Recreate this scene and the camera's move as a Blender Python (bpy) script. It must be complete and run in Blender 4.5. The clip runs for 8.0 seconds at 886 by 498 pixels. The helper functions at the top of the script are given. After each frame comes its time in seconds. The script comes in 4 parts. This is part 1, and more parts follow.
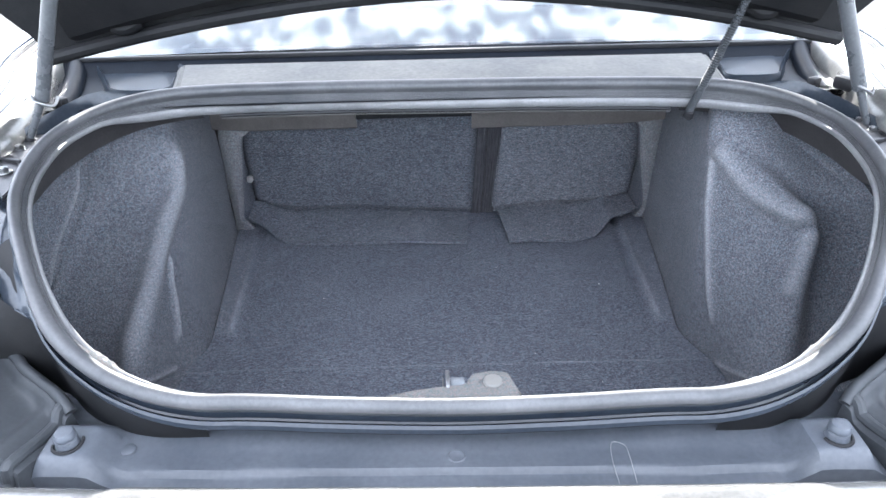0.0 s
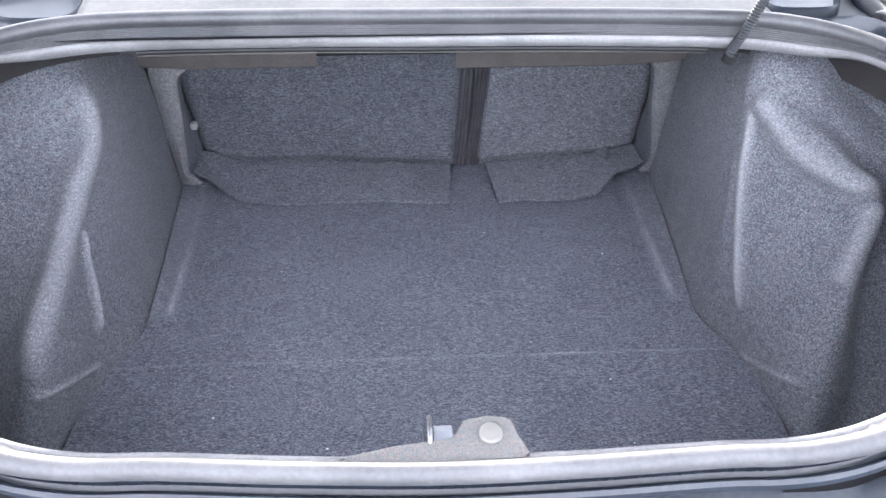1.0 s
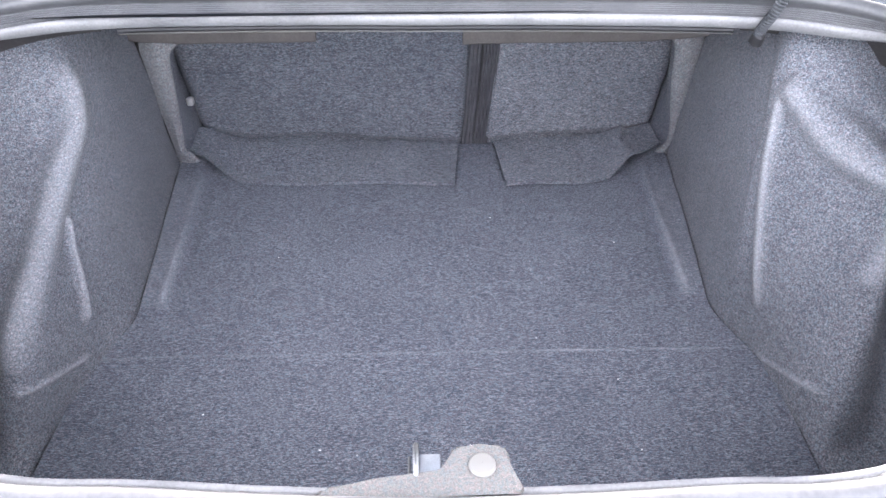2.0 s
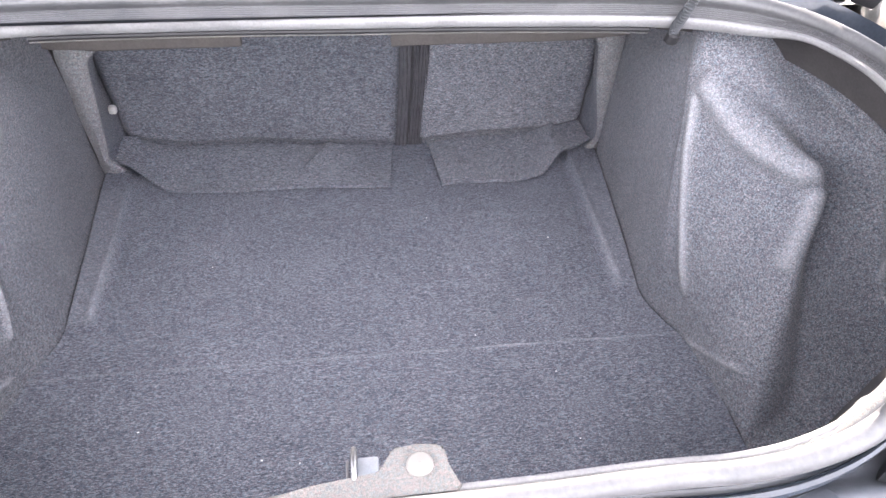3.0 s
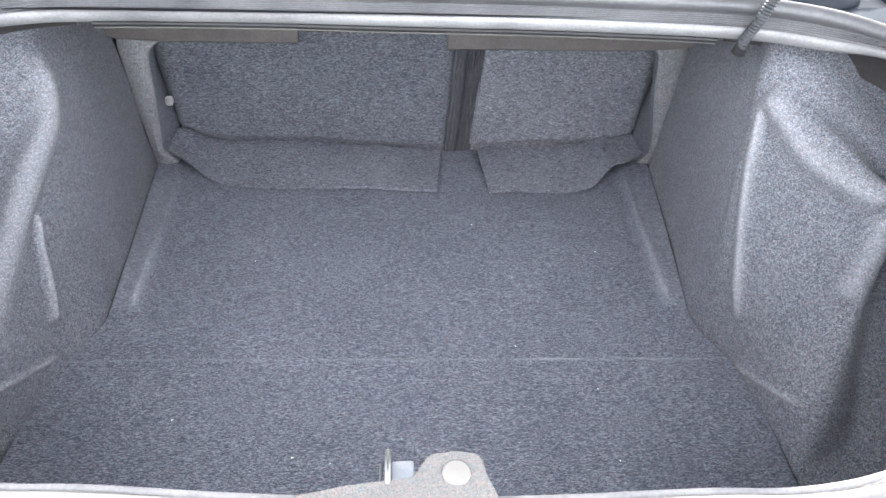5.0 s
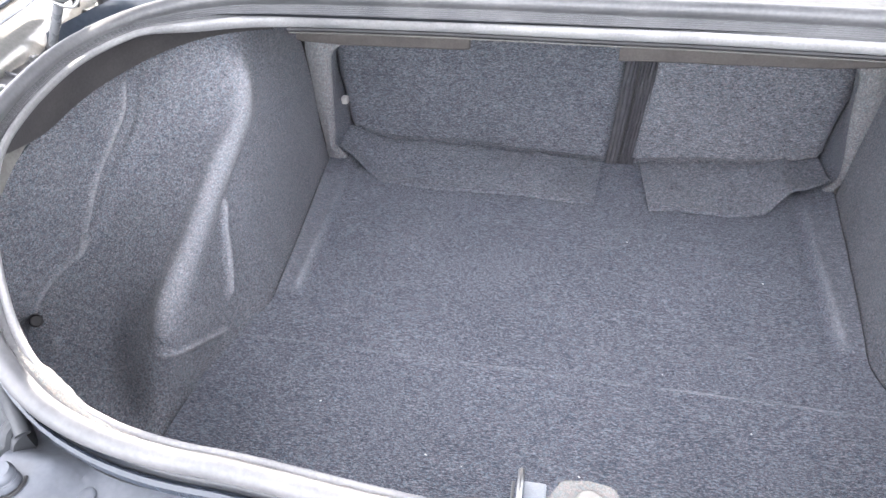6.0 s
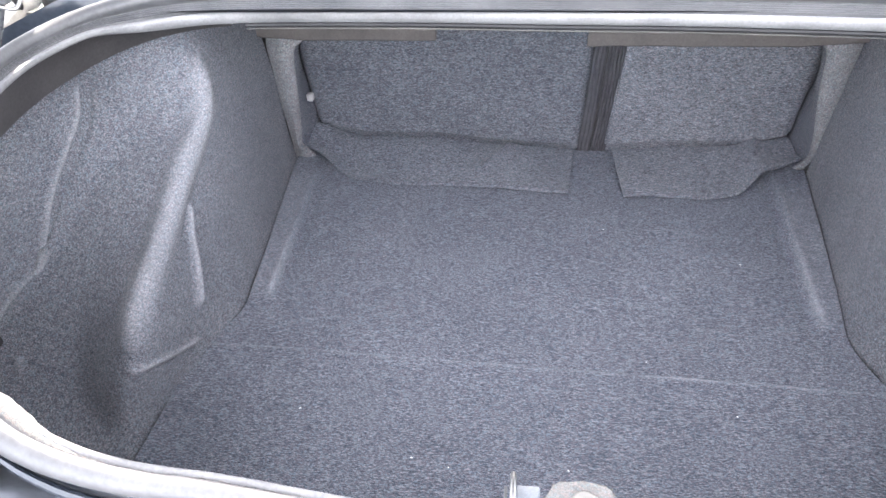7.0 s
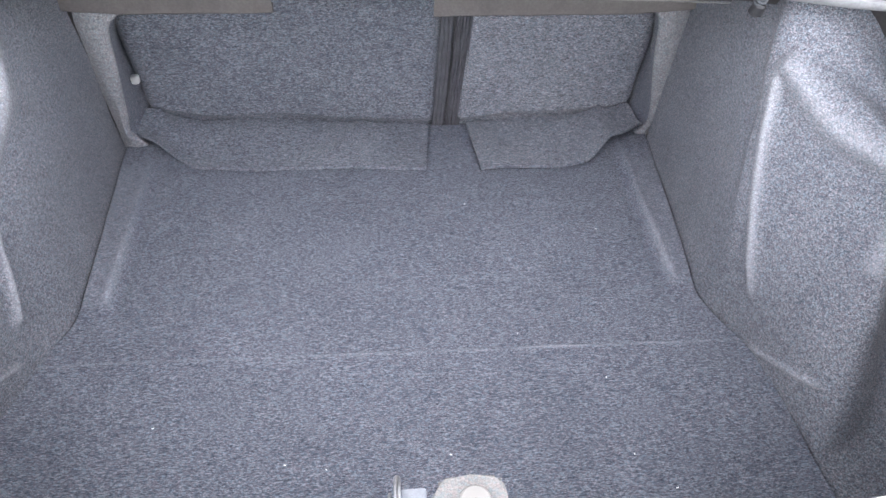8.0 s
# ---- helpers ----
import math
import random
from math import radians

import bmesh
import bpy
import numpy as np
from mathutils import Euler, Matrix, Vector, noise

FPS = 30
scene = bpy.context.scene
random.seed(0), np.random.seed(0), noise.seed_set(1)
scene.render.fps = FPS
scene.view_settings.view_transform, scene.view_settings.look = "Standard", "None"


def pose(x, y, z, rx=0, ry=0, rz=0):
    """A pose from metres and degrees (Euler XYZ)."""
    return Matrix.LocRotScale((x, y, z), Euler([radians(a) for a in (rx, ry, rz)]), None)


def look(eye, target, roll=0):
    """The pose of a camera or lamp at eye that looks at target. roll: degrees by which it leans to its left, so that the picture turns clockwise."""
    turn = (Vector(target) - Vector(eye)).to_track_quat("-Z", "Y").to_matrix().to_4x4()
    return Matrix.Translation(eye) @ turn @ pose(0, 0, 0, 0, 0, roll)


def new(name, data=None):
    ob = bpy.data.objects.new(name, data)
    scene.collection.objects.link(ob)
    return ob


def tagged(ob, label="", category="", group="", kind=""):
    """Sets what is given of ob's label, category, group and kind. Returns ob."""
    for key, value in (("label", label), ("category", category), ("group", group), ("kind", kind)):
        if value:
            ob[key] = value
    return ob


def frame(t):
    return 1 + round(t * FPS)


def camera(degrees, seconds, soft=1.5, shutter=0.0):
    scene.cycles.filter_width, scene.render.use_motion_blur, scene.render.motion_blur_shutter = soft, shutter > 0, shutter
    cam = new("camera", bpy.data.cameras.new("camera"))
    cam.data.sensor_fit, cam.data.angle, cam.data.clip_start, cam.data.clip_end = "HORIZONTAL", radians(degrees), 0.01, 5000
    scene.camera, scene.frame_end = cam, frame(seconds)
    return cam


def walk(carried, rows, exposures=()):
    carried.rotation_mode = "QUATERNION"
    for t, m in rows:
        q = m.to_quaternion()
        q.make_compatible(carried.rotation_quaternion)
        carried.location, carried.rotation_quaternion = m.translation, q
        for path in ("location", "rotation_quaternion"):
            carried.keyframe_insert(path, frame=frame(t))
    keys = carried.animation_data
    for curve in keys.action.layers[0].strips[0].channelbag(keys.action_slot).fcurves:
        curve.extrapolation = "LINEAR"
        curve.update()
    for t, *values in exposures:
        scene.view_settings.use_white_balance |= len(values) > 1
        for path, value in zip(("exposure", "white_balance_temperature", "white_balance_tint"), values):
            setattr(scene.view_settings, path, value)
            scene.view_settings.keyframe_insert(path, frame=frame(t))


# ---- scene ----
cam = camera(68.1, 8.0)
PATH = [
    (0, (-0.030, 0.270, 1.279), (0.015, 1.994, 0.265), -1.1),
    (0.5, (-0.013, 0.410, 1.246), (0.057, 2.068, 0.130), 0.5),
    (1, (-0.026, 0.476, 1.225), (0.081, 2.083, 0.038), 0.3),
    (2.3, (-0.001, 0.542, 1.223), (0.053, 2.081, -0.052), -0.0),
    (2.5, (-0.002, 0.538, 1.219), (0.081, 2.083, -0.048), 0.3),
    (3, (0.007, 0.534, 1.229), (0.237, 2.063, -0.040), 1.6),
    (3.5, (0.015, 0.537, 1.228), (0.432, 2.042, -0.022), 4.7),
    (4, (0.013, 0.534, 1.222), (0.507, 2.035, -0.004), 6.0),
    (4.5, (0.008, 0.537, 1.216), (0.350, 2.076, -0.016), 4.7),
    (5, (-0.000, 0.543, 1.210), (0.114, 2.106, -0.034), 2.3),
    (5.2, (-0.003, 0.549, 1.208), (0.019, 2.114, -0.036), 1.5),
    (6.3, (-0.007, 0.550, 1.220), (-0.398, 2.071, -0.017), -3.5),
    (6.5, (-0.014, 0.555, 1.212), (-0.409, 2.073, -0.029), -3.9),
    (7, (-0.012, 0.568, 1.208), (-0.263, 2.103, -0.050), -3.3),
    (7.5, (-0.011, 0.579, 1.206), (0.008, 2.127, -0.060), -0.7),
    (8, (-0.013, 0.604, 1.183), (0.152, 2.108, -0.125), 1.9),
]
EXPOSURES = [(0.0, 2.44, 5950, 10), (0.5, 2.32, 6000, 12), (1.0, 2.82, 6250, 15), (2.5, 3.21, 6540, 17), (3.0, 3.32, 6850, 19), (3.5, 3.34, 7000, 20), (4.0, 3.32, 7000, 19), (4.5, 3.29, 6820, 15), (5.0, 3.18, 6640, 11), (6.5, 3.34, 6700, 15), (7.5, 3.32, 6560, 13), (8.0, 3.28, 6600, 14)]
walk(cam, [(t, look(eye, target, roll)) for t, eye, target, roll in PATH], EXPOSURES)

# ---- daylight ----
SUN_UP, SUN_SIDE = 20.8, 0.0  # degrees: height, and turn from straight ahead of the car
sky_world = bpy.data.worlds.new("sky")
scene.world = sky_world
sky_world.use_nodes = True
wn = sky_world.node_tree
sky = wn.nodes.new("ShaderNodeTexSky")
sky.sky_type, sky.sun_disc = "NISHITA", False
sky.sun_elevation, sky.sun_rotation = radians(SUN_UP), radians(SUN_SIDE)
haze = wn.nodes.new("ShaderNodeTexNoise")  # broken bright cloud over the whole sky
haze.inputs["Scale"].default_value, haze.inputs["Detail"].default_value, haze.inputs["Roughness"].default_value = 30.0, 7.0, 0.62
wn.links.new(wn.nodes.new("ShaderNodeTexCoord").outputs["Generated"], haze.inputs["Vector"])
cover = wn.nodes.new("ShaderNodeValToRGB")
cover.color_ramp.elements[0].color = (0.22, 0.22, 0.22, 1)
cover.color_ramp.elements[0].position, cover.color_ramp.elements[1].position = 0.44, 0.57
wn.links.new(haze.outputs["Fac"], cover.inputs[0])
blend = wn.nodes.new("ShaderNodeMix")
blend.data_type = "RGBA"
blend.inputs[7].default_value = (13.0, 13.2, 13.8, 1)
wn.links.new(cover.outputs[0], blend.inputs[0])
wn.links.new(sky.outputs[0], blend.inputs[6])
wn.links.new(blend.outputs[2], wn.nodes["Background"].inputs[0])
wn.nodes["Background"].inputs[1].default_value = 0.12
sun = new("sun", bpy.data.lights.new("sun", "SUN"))
sun.data.energy, sun.data.angle, sun.data.color = 4.5, radians(0.53), (1.0, 0.95, 0.87)
sun.matrix_world = look((0, 0, 0), (-math.sin(radians(SUN_SIDE)), -math.cos(radians(SUN_SIDE)), -math.tan(radians(SUN_UP))))
sun.location = (0, 6, 8)


# ---- materials ----
def material(name, color, rough=0.6, metal=0.0, spec=0.5):
    m = bpy.data.materials.new(name)
    m.use_nodes = True
    b = m.node_tree.nodes["Principled BSDF"]
    b.inputs["Base Color"].default_value = (*color, 1)
    b.inputs["Roughness"].default_value, b.inputs["Metallic"].default_value = rough, metal
    b.inputs["Specular IOR Level"].default_value = spec
    return m


def node(m, kind, **values):
    n = m.node_tree.nodes.new(kind)
    for key, value in values.items():
        n.inputs[key.replace("_", " ")].default_value = value
    return n


def link(m, a, b):
    m.node_tree.links.new(a, b)


def ramp(m, fac, stops):
    r = m.node_tree.nodes.new("ShaderNodeValToRGB")
    els = r.color_ramp.elements
    while len(els) < len(stops):
        els.new(0.5)
    for e, (p, c) in zip(els, stops):
        e.position, e.color = p, (*c, 1)
    link(m, fac, r.inputs[0])
    return r.outputs[0]


def mixed(m, fac, a, b, blend="MIX"):
    x = m.node_tree.nodes.new("ShaderNodeMix")
    x.data_type, x.blend_type = "RGBA", blend
    for socket, value in ((x.inputs[0], fac), (x.inputs[6], a), (x.inputs[7], b)):
        if isinstance(value, (int, float)):
            socket.default_value = value
        elif isinstance(value, tuple):
            socket.default_value = (*value, 1)
        else:
            link(m, value, socket)
    return x.outputs[2]


def noise_of(m, scale, detail=2.0, rough=0.5, stretch=None):
    co = m.node_tree.nodes.new("ShaderNodeTexCoord").outputs["Object"]
    if stretch:
        mp = m.node_tree.nodes.new("ShaderNodeMapping")
        mp.inputs["Scale"].default_value = stretch
        link(m, co, mp.inputs[0])
        co = mp.outputs[0]
    n = node(m, "ShaderNodeTexNoise", Scale=scale, Detail=detail, Roughness=rough)
    link(m, co, n.inputs["Vector"])
    return n.outputs["Fac"]


def bumped(m, height, strength, distance):
    b = node(m, "ShaderNodeBump", Strength=strength, Distance=distance)
    link(m, height, b.inputs["Height"])
    link(m, b.outputs[0], m.node_tree.nodes["Principled BSDF"].inputs["Normal"])


def carpet(name, dark, mid, light, stretch=None, fine=460, rubbed_lit=False):
    """Needle-felt: fibres of dark and light yarn, matted patches, and a soft sheen."""
    m = material(name, mid, 0.95, 0, 0.15)
    fibre = noise_of(m, fine, 2, 0.75, stretch)
    fleck = noise_of(m, fine * 1.9, 1, 0.5)
    patch = noise_of(m, 9, 4, 0.6)
    tuft = noise_of(m, fine * 0.4, 2, 0.6, stretch)
    total = None
    for source, weight in ((fibre, 0.52), (fleck, 0.30), (tuft, 0.18)):
        x = node(m, "ShaderNodeMath")
        x.operation = "MULTIPLY_ADD"
        x.inputs[1].default_value, x.inputs[2].default_value = weight, 0.0
        link(m, source, x.inputs[0])
        if total:
            link(m, total, x.inputs[2])
        total = x.outputs[0]
    yarn = ramp(m, total, [(0.375, dark), (0.5, mid), (0.625, light)])
    tone = ramp(m, patch, [(0.3, (0.90, 0.90, 0.91)), (0.7, (1.09, 1.08, 1.07))])
    hue = ramp(m, noise_of(m, 330, 2, 0.7), [(0.36, (0.86, 0.98, 1.05)), (0.5, (1.0, 1.0, 1.0)), (0.64, (1.14, 1.01, 1.02))])
    felt = mixed(m, 1.0, mixed(m, 1.0, yarn, tone, "MULTIPLY"), hue, "MULTIPLY")
    if rubbed_lit:  # felt drawn thin and worn pale on creases, plus highlights painted on broad folds
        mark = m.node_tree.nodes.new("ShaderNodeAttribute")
        mark.attribute_name = "rubbed_lit"
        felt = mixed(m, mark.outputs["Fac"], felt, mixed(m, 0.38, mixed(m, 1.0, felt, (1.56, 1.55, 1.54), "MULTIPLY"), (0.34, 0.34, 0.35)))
    link(m, felt, m.node_tree.nodes["Principled BSDF"].inputs["Base Color"])
    b = m.node_tree.nodes["Principled BSDF"]
    b.inputs["Sheen Weight"].default_value, b.inputs["Sheen Roughness"].default_value = 0.12, 0.45
    bumped(m, total, 0.55, 0.0018)
    return m


def worn(m, dark, light, scale, bump=0.15, rough=(0.35, 0.6)):
    """Dust and wear over a plain surface, at two scales."""
    b = m.node_tree.nodes["Principled BSDF"]
    big, fine = noise_of(m, scale, 5, 0.65), noise_of(m, scale * 25, 3, 0.6)
    base = ramp(m, big, [(0.3, dark), (0.72, light)])
    grain = ramp(m, fine, [(0.3, (0.85, 0.85, 0.85)), (0.7, (1.1, 1.1, 1.1))])
    link(m, mixed(m, 1.0, base, grain, "MULTIPLY"), b.inputs["Base Color"])
    r = node(m, "ShaderNodeMapRange")
    r.inputs["To Min"].default_value, r.inputs["To Max"].default_value = rough
    link(m, big, r.inputs["Value"])
    link(m, r.outputs[0], b.inputs["Roughness"])
    bumped(m, fine, bump, 0.0006)
    return m


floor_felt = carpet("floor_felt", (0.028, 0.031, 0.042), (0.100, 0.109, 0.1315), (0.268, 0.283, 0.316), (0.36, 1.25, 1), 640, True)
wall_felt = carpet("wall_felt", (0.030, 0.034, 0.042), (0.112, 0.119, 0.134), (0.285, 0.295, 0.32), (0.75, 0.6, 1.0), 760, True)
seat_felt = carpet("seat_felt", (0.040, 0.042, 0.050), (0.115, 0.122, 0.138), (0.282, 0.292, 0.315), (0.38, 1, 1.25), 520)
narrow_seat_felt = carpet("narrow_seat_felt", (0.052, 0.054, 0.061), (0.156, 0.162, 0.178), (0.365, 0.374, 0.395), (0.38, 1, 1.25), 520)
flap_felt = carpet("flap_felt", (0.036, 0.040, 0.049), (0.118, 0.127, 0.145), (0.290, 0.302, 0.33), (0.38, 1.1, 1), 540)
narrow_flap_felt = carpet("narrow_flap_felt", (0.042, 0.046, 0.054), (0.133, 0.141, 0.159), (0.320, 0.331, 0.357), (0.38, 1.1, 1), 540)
# paler felt stands for the light on the post's rear-facing front
lit_post_felt = carpet("lit_post_felt", (0.10, 0.10, 0.105), (0.215, 0.215, 0.22), (0.36, 0.36, 0.37))
panel_felt = carpet("panel_felt", (0.085, 0.085, 0.082), (0.135, 0.132, 0.127), (0.20, 0.196, 0.188), None, 1300)
rubber = worn(material("rubber", (0.08, 0.08, 0.085), 0.5), (0.054, 0.056, 0.062), (0.116, 0.116, 0.122), 9, 0.1, (0.36, 0.55))
lip_rubber = worn(material("lip_rubber", (0.2, 0.2, 0.2), 0.5), (0.15, 0.15, 0.157), (0.25, 0.25, 0.256), 14, 0.1, (0.4, 0.6))
paint = worn(material("paint", (0.02, 0.022, 0.026), 0.25), (0.018, 0.024, 0.034), (0.038, 0.046, 0.059), 7, 0.03, (0.09, 0.22))
deck_paint = worn(material("deck_paint", (0.01, 0.012, 0.015), 0.4, 0, 0.03), (0.004, 0.005, 0.008), (0.011, 0.014, 0.019), 6, 0.05, (0.32, 0.48))
# pale metallic tone stands in for sun glare on the dark body paint
glare_paint = worn(material("glare_paint", (0.25, 0.24, 0.23), 0.35, 0.5), (0.20, 0.197, 0.192), (0.33, 0.322, 0.305), 11, 0.05, (0.16, 0.30))
channel_paint = worn(material("channel_paint", (0.02, 0.02, 0.02), 0.3, 0, 0.25), (0.016, 0.018, 0.023), (0.036, 0.039, 0.045), 9, 0.06, (0.2, 0.4))
body_dark = worn(material("body_dark", (0.05, 0.05, 0.05), 0.4, 0, 0.25), (0.032, 0.031, 0.032), (0.058, 0.056, 0.056), 12, 0.06, (0.35, 0.55))
# dark tone of the shaded band below the seal
shade_paint = worn(material("shade_paint", (0.08, 0.08, 0.08), 0.6, 0, 0.2), (0.038, 0.036, 0.038), (0.064, 0.061, 0.062), 12, 0.06, (0.5, 0.7))
strut_paint = worn(material("strut_paint", (0.08, 0.083, 0.09), 0.3), (0.060, 0.064, 0.070), (0.105, 0.110, 0.118), 10, 0.05, (0.2, 0.35))
pressing_paint = worn(material("pressing_paint", (0.015, 0.02, 0.028), 0.3, 0, 0.12), (0.010, 0.014, 0.020), (0.022, 0.029, 0.040), 7, 0.04, (0.25, 0.4))
plate_paint = worn(material("plate_paint", (0.14, 0.14, 0.13), 0.5, 0, 0.1), (0.082, 0.083, 0.084), (0.160, 0.155, 0.143), 5, 0.05, (0.5, 0.7))
knob_white = worn(material("knob_white", (0.5, 0.5, 0.48), 0.5), (0.42, 0.42, 0.41), (0.58, 0.58, 0.56), 60, 0.05, (0.4, 0.5))
lid_paint = worn(material("lid_paint", (0.02, 0.02, 0.022), 0.5, 0, 0.2), (0.007, 0.0075, 0.009), (0.020, 0.020, 0.021), 10, 0.1, (0.45, 0.65))
plastic = worn(material("plastic", (0.06, 0.065, 0.075), 0.5), (0.055, 0.063, 0.078), (0.100, 0.109, 0.127), 6, 0.12, (0.36, 0.52))
dark_plastic = worn(material("dark_plastic", (0.02, 0.02, 0.022), 0.5, 0, 0.2), (0.015, 0.015, 0.017), (0.03, 0.03, 0.032), 14, 0.1, (0.4, 0.55))
lamp_plastic = worn(material("lamp_plastic", (0.1, 0.105, 0.11), 0.5, 0, 0.35), (0.028, 0.031, 0.035), (0.048, 0.052, 0.058), 8, 0.1, (0.4, 0.6))
webbing = worn(material("webbing", (0.04, 0.038, 0.04), 0.8), (0.062, 0.060, 0.068), (0.112, 0.109, 0.121), 30, 0.3, (0.7, 0.9))
board = worn(material("board", (0.16, 0.145, 0.13), 0.8), (0.080, 0.071, 0.069), (0.135, 0.120, 0.114), 12, 0.2, (0.7, 0.9))
steel = worn(material("steel", (0.55, 0.55, 0.56), 0.35, 0.9), (0.17, 0.17, 0.175), (0.30, 0.30, 0.30), 20, 0.1, (0.25, 0.45))
white_clip = material("white_clip", (0.165, 0.16, 0.15), 0.5)
zinc = worn(material("zinc", (0.2, 0.22, 0.25), 0.4, 0.3), (0.15, 0.165, 0.19), (0.24, 0.26, 0.29), 40, 0.05, (0.3, 0.45))
asphalt = worn(material("asphalt", (0.1, 0.1, 0.1), 0.9), (0.028, 0.029, 0.031), (0.075, 0.072, 0.066), 14, 0.4, (0.85, 0.95))
glass = material("glass", (0.85, 0.9, 0.9), 0.03, 0, 0.5)
glass.node_tree.nodes["Principled BSDF"].inputs["IOR"].default_value = 1.75
glass.node_tree.nodes["Principled BSDF"].inputs["Transmission Weight"].default_value = 1.0
grey_paint = worn(material("grey_paint", (0.1, 0.1, 0.1), 0.5, 0, 0.1), (0.060, 0.062, 0.064), (0.115, 0.112, 0.104), 5, 0.05, (0.5, 0.7))
dark_metal = worn(material("dark_metal", (0.05, 0.05, 0.055), 0.4, 0.3), (0.03, 0.03, 0.034), (0.08, 0.08, 0.085), 18, 0.1, (0.25, 0.5))
tyre_rubber = worn(material("tyre_rubber", (0.02, 0.02, 0.02), 0.85), (0.016, 0.016, 0.016), (0.032, 0.031, 0.03), 12, 0.3, (0.8, 0.95))
lint_white = material("lint_white", (0.8, 0.8, 0.78), 0.9)


# ---- mesh helpers ----
def holder(name, base, label, category, kind=""):
    ob = new(name)
    ob.location, ob.empty_display_size = base, 0.1
    return tagged(ob, label, category, kind=kind)


def attach(ob, parent):
    """Children are built in world places; their parents stand unturned."""
    if parent:
        at = Vector(parent.location)
        up = parent.parent
        ob.parent = parent
        if up:
            at = Vector((0, 0, 0))
        ob.matrix_parent_inverse = Matrix.Translation(-at) if not up else Matrix.Identity(4)
    return ob


def part(name, bm, mat, parent=None, label="", smooth=True, angle=35):
    me = bpy.data.meshes.new(name)
    bmesh.ops.recalc_face_normals(bm, faces=bm.faces[:])
    for f in bm.faces:
        f.smooth = smooth
    if smooth and angle:
        for e in bm.edges:
            if len(e.link_faces) == 2 and e.calc_face_angle(0) > radians(angle):
                e.smooth = False
    bm.to_mesh(me)
    bm.free()
    me.materials.append(mat)
    ob = new(name, me)
    if label:
        ob["label"] = label
    return attach(ob, parent)


def add_grid(bm, rows, closed_u=False, closed_v=False):
    vs = [[bm.verts.new(p) for p in row] for row in rows]
    nu, nv = len(vs), len(vs[0])
    for i in range(nu if closed_u else nu - 1):
        for j in range(nv if closed_v else nv - 1):
            a, b, c, d = vs[i][j], vs[(i + 1) % nu][j], vs[(i + 1) % nu][(j + 1) % nv], vs[i][(j + 1) % nv]
            if len({a, b, c, d}) == 4:
                bm.faces.new((a, b, c, d))
    return vs


def thick(bm, depth, away=(0, 0, -1)):
    """Gives an open sheet a thickness in one direction."""
    made = bmesh.ops.extrude_face_region(bm, geom=bm.faces[:], use_keep_orig=True)["geom"]
    bmesh.ops.translate(bm, vec=Vector(away) * depth, verts=[v for v in made if isinstance(v, bmesh.types.BMVert)])
    return bm


def add_box(bm, centre, size, bevel=0.0, turn=None, segments=2):
    m = Matrix.Translation(centre) @ (turn or Matrix.Identity(4)) @ Matrix.Diagonal((*size, 1))
    made = bmesh.ops.create_cube(bm, size=1, matrix=m)["verts"]
    if bevel:
        edges = list({e for v in made for e in v.link_edges})
        bmesh.ops.bevel(bm, geom=edges, offset=bevel, segments=segments, affect="EDGES", profile=0.5)
    return bm


def add_rod(bm, a, b, r, r2=None, sides=16, bevel=0.0):
    a, b = Vector(a), Vector(b)
    turn = (b - a).to_track_quat("Z", "Y").to_matrix().to_4x4()
    r2 = r if r2 is None else r2
    length = (b - a).length
    ends = [(r * 0.7, 0), (r, min(0.3 * r, length / 4)), (r2, length - min(0.3 * r2, length / 4)), (r2 * 0.7, length)] if bevel else [(r, 0), (r2, length)]
    rows = [[Matrix.Translation(a) @ turn @ Vector((q * math.cos(k * 2 * math.pi / sides), q * math.sin(k * 2 * math.pi / sides), h)) for k in range(sides)] for q, h in ends]
    vs = add_grid(bm, rows, closed_v=True)
    bm.faces.new(vs[0])
    bm.faces.new(vs[-1])
    return bm


def spline(points, n, closed=False):
    """Catmull-Rom through the points, n steps in all, even in length."""
    p = np.array(points, float)
    if closed:
        q = np.vstack([p[-1], p, p[0], p[1]])
    else:
        q = np.vstack([2 * p[0] - p[1], p, 2 * p[-1] - p[-2]])
    out = []
    for i in range(len(q) - 3):
        a, b, c, d = q[i:i + 4]
        for t in np.linspace(0, 1, 24, endpoint=False):
            out.append(0.5 * (2 * b + (c - a) * t + (2 * a - 5 * b + 4 * c - d) * t * t + (3 * b - a - 3 * c + d) * t ** 3))
    if not closed:
        out.append(q[-2])
    else:
        out.append(out[0])
    out = np.array(out)
    s = np.concatenate([[0], np.cumsum(np.linalg.norm(np.diff(out, axis=0), axis=1))])
    want = np.linspace(0, s[-1], n + 1)[:n if closed else n + 1]
    return np.stack([np.interp(want, s, out[:, k]) for k in range(out.shape[1])], axis=1)


def add_tube(bm, points, r, sides=12, ring=None):
    pts = [Vector(p) for p in points]
    rows = []
    for i, p in enumerate(pts):
        way = (pts[min(i + 1, len(pts) - 1)] - pts[max(i - 1, 0)]).normalized()
        turn = way.to_track_quat("Z", "Y").to_matrix()
        q = ring(i) if ring else r
        rows.append([p + turn @ Vector((q * math.cos(k * 2 * math.pi / sides), q * math.sin(k * 2 * math.pi / sides), 0)) for k in range(sides)])
    vs = add_grid(bm, rows, closed_v=True)
    bm.faces.new(vs[0])
    bm.faces.new(vs[-1])
    return bm


def loft(stations, nu, nv):
    """A smooth sheet through curves that run from the floor up."""
    cols = [spline(s, nv) for s in stations]
    return np.stack([spline([c[j] for c in cols], nu) for j in range(nv + 1)], axis=1)


